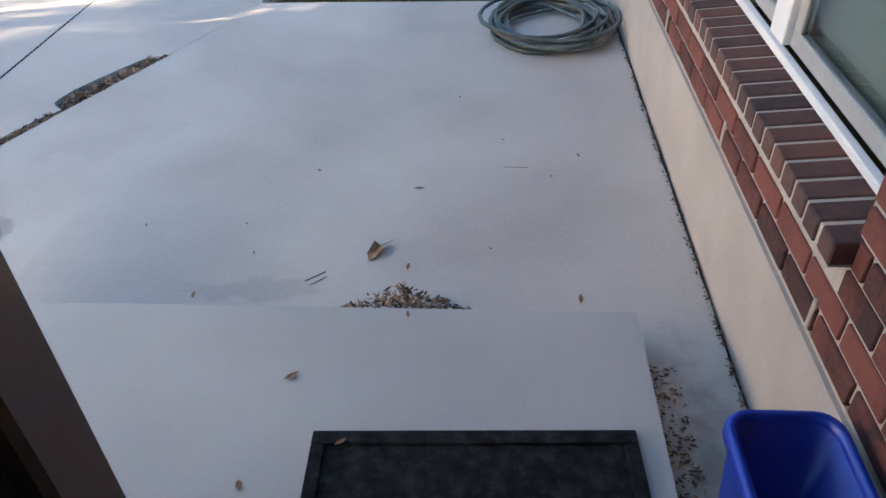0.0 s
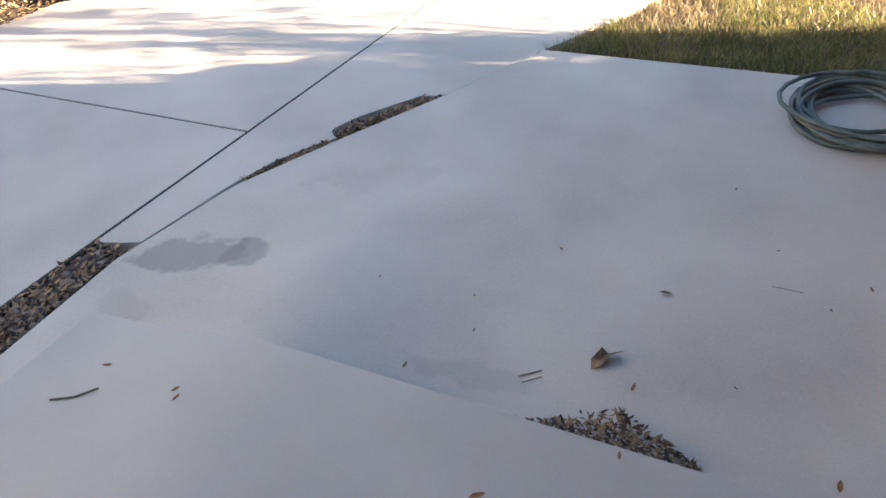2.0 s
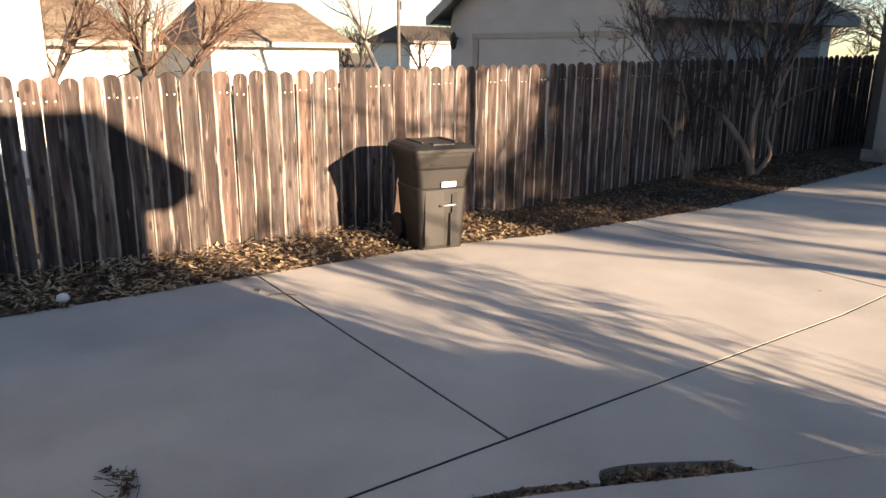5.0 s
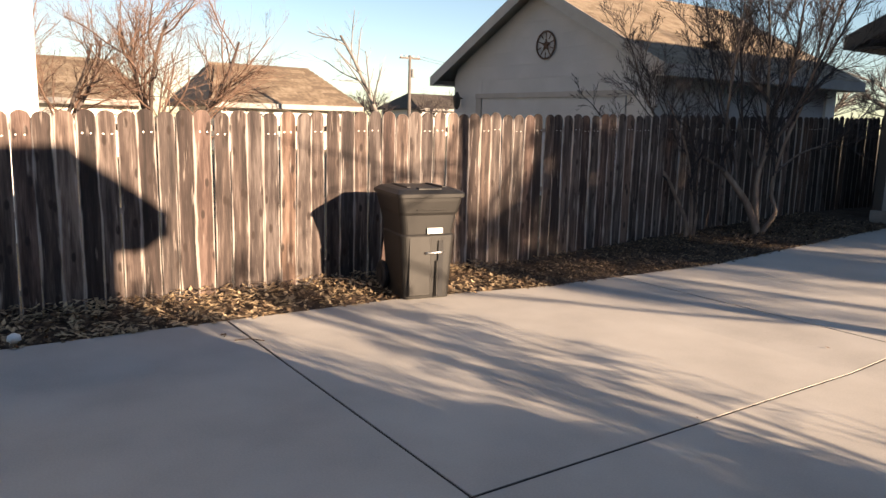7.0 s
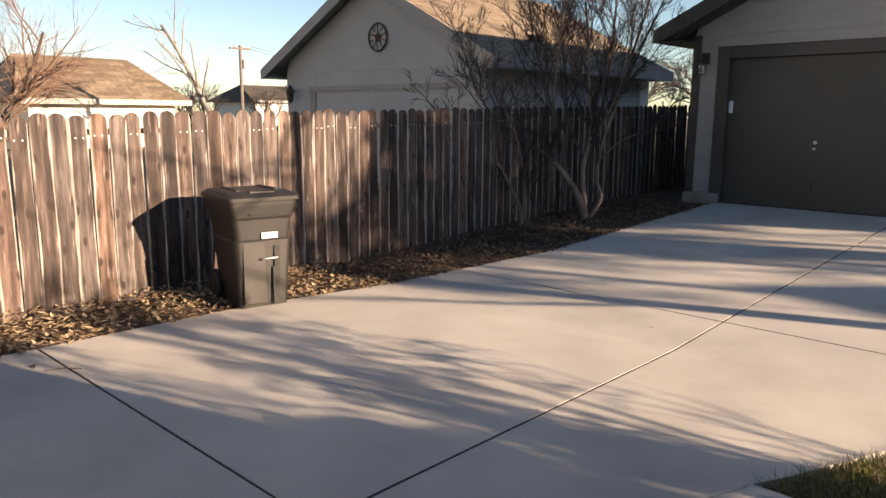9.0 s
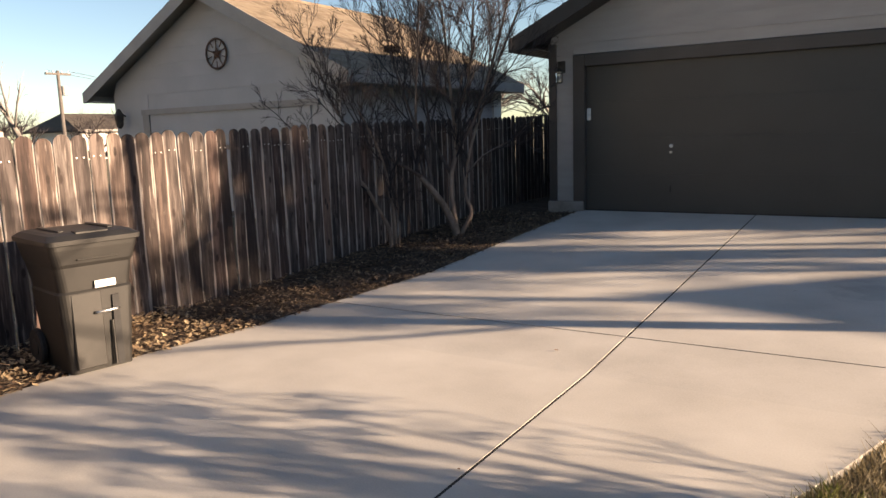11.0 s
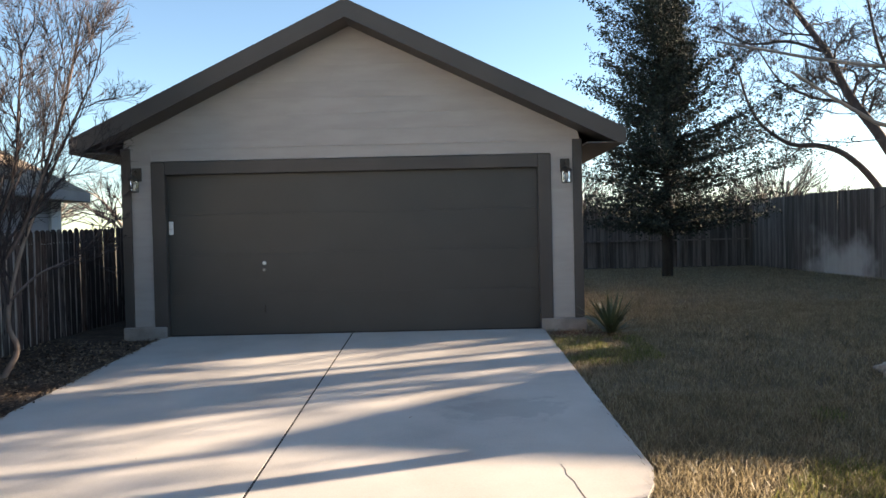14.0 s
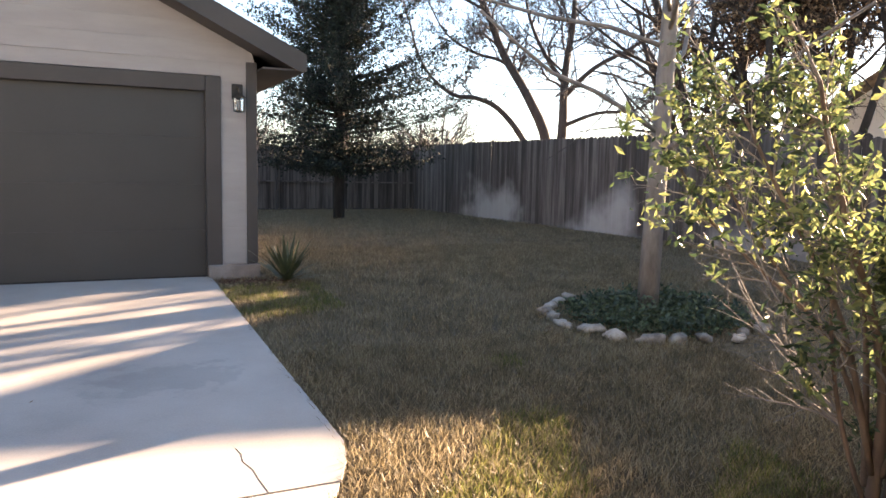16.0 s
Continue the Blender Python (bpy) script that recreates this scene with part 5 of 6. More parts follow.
# leafy evergreen shrub beside the house
shrub, tips, su, sw = frame_tree("leafy_shrub", "tall loose evergreen shrub with backlit yellow-green leaves", "shrub", (4.45, 2.62, -0.02), (0.58, -0.81), [
    ("trunk", [(0, 0, -0.1), (0.06, 0, 0.5), (-0.02, 0, 0.9), (-0.13, 0, 1.25), (-0.25, 0.1, 1.7), (-0.3, 0.1, 2.0)], 0.032, 0.010, 12, 0.5, 0.4),
    ("stem", [(0, 0, 0.25), (-0.13, 0.08, 0.72), (-0.45, 0.14, 1.02), (-0.8, 0.2, 1.32), (-0.95, 0.2, 1.6)], 0.016, 0.006, 9, 0.38, 0.5),
    ("stem", [(0, 0, 0.3), (-0.2, 0.0, 0.8), (-0.55, 0.05, 1.25), (-0.85, 0.1, 1.75)], 0.016, 0.006, 10, 0.42, 0.45),
    ("stem", [(0.02, -0.1, 0.0), (-0.12, -0.2, 0.45), (-0.22, -0.25, 0.85), (-0.2, -0.25, 1.2)], 0.015, 0.006, 12, 0.34, 0.3),
    ("stem", [(0.0, 0, 0.2), (-0.15, 0.0, 0.9), (-0.45, 0.0, 1.5), (-0.70, 0.0, 1.98)], 0.018, 0.007, 12, 0.45, 0.4),
    ("stem", [(0.05, 0, 0.2), (0.28, -0.1, 0.8), (0.42, 0.0, 1.5), (0.45, 0.0, 2.0)], 0.022, 0.008, 13, 0.48, 0.15),
    ("stem", [(0.1, 0, 0.0), (0.5, 0.1, 0.5), (0.75, 0.1, 1.1), (0.85, 0.1, 1.8)], 0.02, 0.007, 14, 0.48, 0.1),
    ("stem", [(0.05, -0.1, 0.0), (0.2, -0.4, 0.6), (0.3, -0.5, 1.3), (0.25, -0.5, 1.8)], 0.018, 0.007, 13, 0.45, 0.15),
    ("stem", [(0.0, 0.1, 0.1), (-0.05, 0.45, 0.8), (-0.2, 0.6, 1.5), (-0.3, 0.65, 1.9)], 0.018, 0.007, 12, 0.48, 0.3),
    ("stem", [(0.1, 0.1, 0.0), (0.4, 0.5, 0.6), (0.55, 0.6, 1.3), (0.55, 0.6, 1.95)], 0.018, 0.007, 13, 0.48, 0.12),
    ("stem", [(0.1, 0.0, 0.0), (0.3, -0.15, 0.35), (0.42, -0.2, 0.7)], 0.014, 0.006, 12, 0.36, 0.1),
    ("stem", [(0.1, 0.1, 0.0), (0.45, 0.3, 0.3), (0.62, 0.3, 0.75), (0.65, 0.3, 1.05)], 0.014, 0.006, 15, 0.36, 0.1),
    ("stem", [(0.05, 0.1, 0.0), (0.15, 0.4, 0.3), (0.22, 0.45, 0.7), (0.2, 0.5, 1.1)], 0.014, 0.006, 15, 0.36, 0.1),
    ("stem", [(0.15, -0.1, 0.0), (0.6, -0.2, 0.3), (0.75, -0.25, 0.75), (0.8, -0.2, 1.2)], 0.014, 0.006, 15, 0.36, 0.1)],
    bark_shrub, bark_shrub, bark_grey, 77, (0, 6, 4, 0), 38, 0.02, 0.16, (0.35, 0.55), 0.5, last=2)
rng = random.Random(78)
leaf_g = Geo()
for p, d, pts in tips:
    side = p.dot(su)
    bare = side < -0.30 and p.z < 1.22
    thick = side > 0.02 and p.z < 1.4
    if rng.random() < (0.10 if bare else 0.95 if thick else 0.62):
        for q in pts[1 if thick else 2:]:
            sprays(leaf_g, rng, q, 13 if thick else 3, 0.060, 0.05, 0.25, 0.20)
        sprays(leaf_g, rng, p, 5, 0.062, 0.03, -0.2, 0.20)
tagged(part("foliage", leaf_g, shrub_leaf, shrub), kind="stuff")
rng = random.Random(79)

for way, length, z in (((-0.62, 0.05, 0.5), 0.62, 0.45), ((-0.5, -0.1, 0.3), 0.5, 0.4), ((-0.55, 0.15, 0.7), 0.7, 0.5), ((-0.7, -0.1, 0.1), 0.45, 0.45), ((-0.75, 0.1, 0.75), 1.15, 0.4), ((-0.65, 0.0, 0.62), 1.05, 0.5)):
    dead, ends = Geo(), []
    grow(rng, [dead], su * -0.12 + Vector((0, 0, z)), su * -way[0] * -1 + sw * way[1] + Vector((0, 0, way[2])), length, 0.007, 0, 2, (7, 3), 35, 0.0, ends, 0.12, (0.3, 0.5), 0.6, 0.3)
    part("dead_stem", dead, bark_grey, shrub, "pale leafless dead stem")

# ring of stones with low planting
rng = random.Random(83)
a = 0.0
while a < 2 * math.pi - 0.1:
    size = rng.uniform(0.55, 1.3)
    a += 0.13 * size + rng.uniform(0.0, 0.12)
    off = rng.uniform(0.96, 1.06)
    x, y = 6.26 + 1.04 * off * math.cos(a), 6.15 + 0.92 * off * math.sin(a)
    a += 0.07 * size
    bm = bmesh.new()
    bmesh.ops.create_icosphere(bm, subdivisions=2, radius=1.0)
    o = rng.uniform(0, 50)
    sx, sy, sz = 0.098 * size, rng.uniform(0.05, 0.09), rng.uniform(0.03, 0.06)
    for v in bm.verts:
        k = 1 + 0.6 * noise.noise(v.co * 1.5 + Vector((o, o, o)))
        v.co = Vector((v.co.x * sx * k, v.co.y * sy * k, v.co.z * sz * k))
    me = bpy.data.meshes.new("edging_stone")
    bm.to_mesh(me)
    bm.free()
    for p in me.polygons:
        p.use_smooth = True
    ob = tagged(part("edging_stone", me, river_stone), "pale rounded limestone edging a planted ring", "stone", "stones round the planting ring")
    ob.matrix_world = pose(x, y, rise(y) + 0.008, rng.uniform(-14, 14), rng.uniform(-14, 14), math.degrees(a) + 90 + rng.uniform(-25, 25))
cover = Geo()
for _ in range(900):
    a, q = rng.uniform(0, 2 * math.pi), math.sqrt(rng.random()) * 0.92
    p = Vector((6.3 + 0.98 * q * math.cos(a), 6.15 + 0.88 * q * math.sin(a), rise(6.1) + 0.01 + 0.19 * (1 - q * q) * rng.random()))
    sprays(cover, rng, p, 7, 0.055, 0.05, -0.3, 0.3)
tagged(part("ground_cover", cover, cover_leaf), "low dark green ground cover inside the stone ring", "plant", kind="stuff")

# yucca by the garage corner
rng = random.Random(89)
yucca = thing("yucca", "small spiky yucca beside the garage corner", "plant", at=(3.24, 8.8, rise(8.86) - 0.02))
for i in range(64):
    a, e = rng.uniform(0, 2 * math.pi), rng.uniform(0.15, 1.35)
    L = rng.uniform(0.38, 0.66)
    o = Vector((math.cos(a) * math.cos(e), math.sin(a) * math.cos(e), math.sin(e)))
    s = Vector((-math.sin(a), math.cos(a), 0)) * 0.021
    mid = o * L * 0.55
    tip = o * L + Vector((0, 0, -0.06 * math.cos(e)))
    part("leaf", Geo().add([s * 0.8, -s * 0.8, mid + s, mid - s, tip], [(0, 1, 3, 2), (2, 3, 4)]), yucca_leaf, yucca)


# ---- wheeled cart by the fence ----
def rounded(w0, w1, d0, d1, r, n=5):
    """Outline of a rounded box, anticlockwise, from x in d0..d1 and y in w0..w1."""
    pts = []
    for cx, cy, a0 in ((d1 - r, w1 - r, 0), (d0 + r, w1 - r, 90), (d0 + r, w0 + r, 180), (d1 - r, w0 + r, 270)):
        pts += [(cx + r * math.cos(radians(a0 + 90 * i / n)), cy + r * math.sin(radians(a0 + 90 * i / n))) for i in range(n + 1)]
    return pts


def loft(sections, cap_low=True, cap_top=True):
    """A skin through outlines at rising heights."""
    g = Geo()
    n = len(sections[0][1])
    verts = [(x, y, z) for z, o in sections for x, y in o]
    faces = [(i * n + j, i * n + (j + 1) % n, (i + 1) * n + (j + 1) % n, (i + 1) * n + j) for i in range(len(sections) - 1) for j in range(n)]
    if cap_low:
        faces.append(tuple(reversed(range(n))))
    if cap_top:
        faces.append(tuple(range((len(sections) - 1) * n, len(sections) * n)))
    return g.add(verts, faces)


cart = thing("wheeled_cart", "dark brown-black plastic wheeled refuse cart with closed lid", "trash cart", at=pose(-2.97, 1.70, 0.004, 0, 0, -11) @ Matrix.Diagonal((0.95, 0.89, 1.0, 1.0)))
secs = [(0.0, rounded(-0.235, 0.235, -0.46, 0.02, 0.05)), (0.05, rounded(-0.24, 0.24, -0.48, 0.025, 0.06)), (0.30, rounded(-0.262, 0.262, -0.50, 0.035, 0.07)),
        (0.545, rounded(-0.28, 0.28, -0.52, 0.045, 0.07)), (0.56, rounded(-0.265, 0.265, -0.52, 0.03, 0.06)), (0.72, rounded(-0.29, 0.29, -0.56, 0.05, 0.06)),
        (0.745, rounded(-0.30, 0.30, -0.56, 0.065, 0.06)), (0.84, rounded(-0.32, 0.32, -0.58, 0.085, 0.05)), (0.875, rounded(-0.325, 0.325, -0.58, 0.09, 0.05))]
part("body", loft(secs), cart_plastic, cart, smooth=False)
part("front_panel", Geo().box(0.036, 0.048, -0.20, 0.02, 0.03, 0.545), cart_worn, cart, bevel=0.006)
# raised strip, black in place of the shade in the upright groove
part("recess", Geo().box(0.030, 0.055, 0.095, 0.145, 0.02, 0.50), black_rubber, cart, "raised black strip standing in for a shaded groove")
part("recess_rib", Geo().box(0.05, 0.06, 0.078, 0.090, 0.02, 0.33), cart_worn, cart)
part("grab_bar", Geo().tube([(0.055, -0.04, 0.40), (0.068, -0.02, 0.40), (0.068, 0.12, 0.405), (0.055, 0.14, 0.405)], 0.010, 8), steel, cart, "bright metal catch bar", smooth=True)
label = part("number_label", Geo().box(0.044, 0.052, -0.02, 0.135, 0.565, 0.612), white_paint, cart, "white sticker with worn dark marks")
for i, w in enumerate((0.014, 0.018, 0.012, 0.02, 0.014)):
    part("mark", Geo().box(0.0525, 0.0535, -0.005 + i * 0.027, -0.005 + i * 0.027 + w, 0.578, 0.599), grey_vinyl, label)
part("front_ridge", Geo().box(0.05, 0.085, -0.14, 0.16, 0.765, 0.775), cart_worn, cart, bevel=0.004)
lid = [(0.875, rounded(-0.345, 0.345, -0.60, 0.115, 0.05)), (0.905, rounded(-0.345, 0.345, -0.60, 0.118, 0.05)), (0.935, rounded(-0.30, 0.30, -0.56, 0.06, 0.06)), (0.945, rounded(-0.26, 0.26, -0.5, 0.0, 0.06))]
lidp = part("lid", loft(lid), cart_plastic, cart)
part("lid_rib", Geo().box(-0.45, -0.05, -0.20, -0.16, 0.944, 0.957), cart_plastic, lidp, bevel=0.004)
part("lid_rib", Geo().box(-0.45, -0.05, 0.16, 0.20, 0.944, 0.957), cart_plastic, lidp, bevel=0.004)
part("lid_handle", Geo().box(-0.03, 0.05, -0.12, 0.12, 0.930, 0.952), cart_plastic, lidp, bevel=0.006)
part("handle", Geo().tube([(-0.58, -0.26, 0.86), (-0.66, -0.24, 0.90), (-0.66, 0.24, 0.90), (-0.58, 0.26, 0.86)], 0.014, 8), cart_plastic, cart, smooth=True)
for s in (-1, 1):
    w = part("wheel", Geo().lathe([(0.02, -0.025), (0.12, -0.025), (0.13, -0.012), (0.13, 0.012), (0.12, 0.025), (0.02, 0.025)], (-0.47, s * 0.275, 0.13), 20, "y"), black_rubber, cart)
    part("hub", Geo().lathe([(0.06, -0.03), (0.06, 0.03)], (-0.47, s * 0.275, 0.13), 12, "y"), cart_worn, w)

# ---- blue bin beside the step ----
tub = thing("recycling_bin", "open blue plastic bin between step and wall", "bin", at=pose(3.115, -2.175, 0.004, 0, 0, 0))
wall = [(0.0, rounded(-0.10, 0.10, -0.075, 0.075, 0.03)), (0.41, rounded(-0.15, 0.145, -0.10, 0.105, 0.045)), (0.425, rounded(-0.149, 0.144, -0.099, 0.104, 0.045)),
        (0.425, rounded(-0.145, 0.14, -0.095, 0.10, 0.045)), (0.02, rounded(-0.095, 0.095, -0.07, 0.07, 0.03))]
part("shell", loft(wall), blue_plastic, tub, smooth=True)
rim = [(0.412, rounded(-0.151, 0.146, -0.102, 0.107, 0.045)), (0.414, rounded(-0.16, 0.155, -0.115, 0.118, 0.05)), (0.434, rounded(-0.16, 0.155, -0.115, 0.118, 0.05)), (0.445, rounded(-0.155, 0.15, -0.11, 0.113, 0.05)),
       (0.443, rounded(-0.145, 0.14, -0.096, 0.10, 0.045)), (0.41, rounded(-0.1445, 0.1395, -0.0945, 0.0995, 0.045))]
part("rim", loft(rim, False, False), blue_plastic, tub, "rolled rim", smooth=True)

# ---- door mat ----
mat_thing = thing("door_mat", "black rubber door mat with raised border", "door mat", at=pose(2.52, -2.105, 0.123, 0, 0, 2.1))
part("base", Geo().box(-0.395, 0.395, -0.255, 0.255, 0, 0.008), black_carpet, mat_thing)
for a in ((-0.395, 0.395, 0.215, 0.255), (-0.395, 0.395, -0.255, -0.215), (-0.395, -0.36, -0.214, 0.214), (0.36, 0.395, -0.214, 0.214)):
    part("border", Geo().box(*a, 0.008, 0.017), black_carpet, mat_thing, bevel=0.003)
# ---- garden hose ----
hose = thing("garden_hose", "coiled faded green garden hose on the concrete", "hose", at=(2.86, 1.03, 0.004))
rng = random.Random(97)
for k, m in ((0, hose_green), (1, hose_grey), (2, hose_green)):
    pts = []
    turns = (5, 3, 4)[k]
    for i in range(turns * 22 + 1):
        a = 2 * math.pi * i / 22 + k
        t = i / 22
        wob = 0.045 * math.sin(t * 2.3 + k) + 0.026 * math.sin(a * 2 + k * 2 + t * 1.7)
        r = 0.27 + 0.02 * (k - 1) + wob
        z = 0.013 + 0.022 * k + 0.012 * (t % 3) + 0.006 * math.sin(a * 3 + t)
        pts.append((r * 1.06 * math.cos(a) + 0.03 * math.sin(t * 1.7 + k), r * 1.22 * math.sin(a) + 0.03 * math.cos(t * 2.1 + k), z))
    part("coil", Geo().tube(pts, 0.0115, 8), m, hose, smooth=True)
part("tail", Geo().tube([(0.10, 0.3, 0.09), (0.2, 0.36, 0.12), (0.29, 0.42, 0.2), (0.335, 0.46, 0.34), (0.345, 0.47, 0.46)], 0.0115, 8), hose_grey, hose, smooth=True)
part("coupling", Geo().lathe([(0.014, 0), (0.018, 0.005), (0.018, 0.035), (0.014, 0.04)], (0.345, 0.47, 0.45), 10), brass, hose)
tap = thing("hose_tap", "brass garden tap on the brick wall", "tap", at=(HX, 1.50, 0.50))
part("spout", Geo().tube([(0.0, 0, 0.04), (-0.045, 0, 0.045), (-0.045, 0, -0.01)], 0.012, 8), brass, tap, smooth=True)
part("wheel_handle", Geo().lathe([(0.028, -0.006), (0.028, 0.006)], (-0.045, 0, 0.075), 10), rust_metal, tap)

# ---- window in the brick wall ----
win = thing("window_1", "white vinyl sliding window with drawn grey-green blind", "window", kind="structure")
WY0, WY1, WX = W0 + 0.02, W1 - 0.02, HX + 0.095


def frame_bars(x0, x1, y0, y1, z0, z1, t, mat, name, parent):
    part(name, Geo().box(x0, x1, y0, y1, z0, z0 + t), mat, parent, bevel=0.004)
    part(name, Geo().box(x0, x1, y0, y1, z1 - t, z1), mat, parent, bevel=0.004)
    part(name, Geo().box(x0, x1, y0, y0 + t, z0 + t, z1 - t), mat, parent, bevel=0.004)
    part(name, Geo().box(x0, x1, y1 - t, y1, z0 + t, z1 - t), mat, parent, bevel=0.004)


frame_bars(WX - 0.02, WX + 0.009, WY0, WY1, WZ0 - 0.002, WZ1, 0.024, white_vinyl, "window_frame", win)
ymid = -0.92
part("mullion", Geo().box(WX - 0.012, WX + 0.06, ymid - 0.055, ymid + 0.055, WZ0 + 0.03, WZ1 - 0.035), white_vinyl, win, bevel=0.004)
for a, b in ((WY0 + 0.035, ymid - 0.055), (ymid + 0.055, WY1 - 0.035)):
    frame_bars(WX + 0.01, WX + 0.045, a, b, WZ0 + 0.03, WZ1 - 0.035, 0.05, grey_vinyl, "sash", win)
    pane = part("pane", Geo().box(WX + 0.022, WX + 0.028, a + 0.05, b - 0.05, WZ0 + 0.08, WZ1 - 0.085), pane_glass, win)
    pane.visible_shadow = False
    part("blind", Geo().box(WX + 0.075, WX + 0.082, a + 0.01, b - 0.01, WZ0 + 0.03, WZ1 - 0.05), shade_cloth, win, "drawn grey-green blind")
part("backing", Geo().box(WX + 0.11, WX + 0.125, WY0, WY1, WZ0 - 0.02, WZ1), room_paint, win)

# ---- bricks ----
rng = random.Random(101)
BH, BL, BJ, DEEP = 0.066, 0.203, 0.0125, 0.014
brick_meshes = {}


def brick(y0, y1, z, parent):
    """One proud brick on the wall that faces -x."""
    key = round(y1 - y0, 3)
    if key not in brick_meshes:
        w = y1 - y0
        g = Geo().box(-0.004, DEEP, -w / 2, w / 2, 0, BH)
        brick_meshes[key] = g.mesh("brick", 0.003)
        brick_meshes[key].materials.append(brick_red)
    ob = part("brick", brick_meshes[key], brick_red, parent)
    ob.location = (HX + rng.uniform(-0.0015, 0.0015), (y0 + y1) / 2, z)


rest = Geo()
course = 0
z = 0.406
while z < 2.40:
    y = HY0 + (0.0 if course % 2 else -(BL + BJ) / 2)
    while y < HY1 - 0.03:
        a, b = max(y, HY0 + 0.002), min(y + BL, HY1)
        pieces = [(a, b)]
        if z + BH > WZ0 - 0.10 and z < WZ1:
            pieces = [s for p, q in pieces for s in ((p, min(q, W0 - 0.006)), (max(p, W1 + 0.006), q)) if s[1] - s[0] > 0.03]
        for p, q in pieces:
            if q - p > 0.03:
                if z < 1.25:
                    brick(p, q, z, house)
                else:
                    rest.box(HX - 0.004, HX + DEEP, p, q, z, z + BH)
        y += BL + BJ
    z += BH + BJ
    course += 1
tagged(part("upper_bricks", rest, brick_red, house), kind="stuff")
sill = thing("brick_sill", "sloping rowlock sill of dark red bricks", "window sill", kind="structure")
n = int((W1 - W0 + 0.1) / 0.0795)
sill_mesh = Geo().add([(-0.055, -0.033, -0.062), (0.12, -0.033, -0.052), (0.12, 0.033, -0.052), (-0.055, 0.033, -0.062), (-0.055, -0.033, -0.006), (0.12, -0.033, 0.008), (0.12, 0.033, 0.008), (-0.055, 0.033, -0.006)],
                      [(3, 2, 1, 0), (4, 5, 6, 7), (0, 1, 5, 4), (1, 2, 6, 5), (2, 3, 7, 6), (3, 0, 4, 7)]).mesh("brick", 0.004)
sill_mesh.materials.append(sill_brick)
for i in range(n):
    ob = part("brick", sill_mesh, sill_brick, sill)
    ob.location = (HX + rng.uniform(-0.002, 0.002), W0 - 0.03 + 0.04 + i * 0.0795, WZ0 - 0.012)
bed_end = W0 - 0.025 + n * 0.0795
part("mortar_bed", Geo().prism([(HX - 0.051, W0 - 0.02), (HX + 0.118, W0 - 0.02), (HX + 0.118, bed_end), (HX - 0.051, bed_end)], WZ0 - 0.078, lambda x, y: WZ0 - 0.0225 + (x - HX + 0.055) * 0.08), mortar, sill)
for y in (-1.75, -0.94, 0.0, 0.85):
    v = thing("weep_vent", "small pale plastic vent between bricks", "vent", "vents low in the brick wall", at=(HX - 0.004, y, 0.421))
    part("vent_body", Geo().box(-0.006, 0.006, -0.007, 0.007, -0.012, 0.075), stucco, v, bevel=0.003)


# ---- leaves, pebbles, twigs and grass ----
def litter(name, label, mat, spots, count, size, seed, lift=0.012, stretch=2.2):
    """Curled dry leaves; spots: a function that gives a place x, y, z."""
    rng = random.Random(seed)
    g = Geo()
    for _ in range(count):
        x, y, z = spots(rng)
        k = size * rng.uniform(0.5, 1.4)
        a = rng.uniform(0, 6.28)
        c, s = math.cos(a), math.sin(a)
        w = k / stretch
        t1, t2, lz = rng.uniform(-0.35, 0.5) * k, rng.uniform(-0.3, 0.4) * k, z + rng.random() * lift
        pts = [(-k / 2, 0, 0), (0, -w / 2, t2 * 0.5), (k / 2, 0, t1), (0, w / 2, t2 * 0.5), (0, 0, -abs(t2) * 0.3)]
        g.add([(x + c * u - s * v, y + s * u + c * v, lz + abs(h)) for u, v, h in pts], [(0, 1, 4), (1, 2, 4), (2, 3, 4), (3, 0, 4)])
    return tagged(part(name, g, mat), label, "leaves", kind="stuff")


def bed_spot(rng):
    y = rng.uniform(-4, 3.0)
    x = -3.92 + (left_edge(y) + 3.96) * rng.random() ** 1.25
    return x, y, rise(y) - 0.01 + 0.075 * max(0, 1 - (x + 3.95) / 0.75) * rng.random()


def bed_far(rng):
    y = rng.uniform(2.6, 9.0)
    x = -3.92 + (left_edge(y) + 3.97) * rng.random() ** 0.9
    return x, y, rise(y) - 0.01


litter("leaf_litter", "drift of dry tan leaves along the fence", leaf_dry, bed_spot, 7000, 0.06, 201, 0.03)
litter("leaf_litter", "dark fallen leaves over the soil bed", leaf_dark, bed_far, 8000, 0.05, 202, 0.02)
litter("leaf_litter", "pale dry leaves and chips over the soil bed", leaf_dry, bed_far, 900, 0.035, 219, 0.03)
litter("leaf_litter", "scattered dry leaves beside the garage corner", leaf_dry, lambda r: (2.55 + 0.75 * r.random(), 8.5 + 0.6 * r.random(), rise(8.8) - 0.02), 500, 0.045, 203)


def pile_spot(rng):
    x = 1.98 + 0.60 * rng.random()
    f = 1 - abs((x - 2.27) / 0.31)
    return x, -1.392 + (0.05 + 0.15 * max(0, f)) * rng.random() ** 1.3, 0.004 + 0.045 * max(0, f) * rng.random()


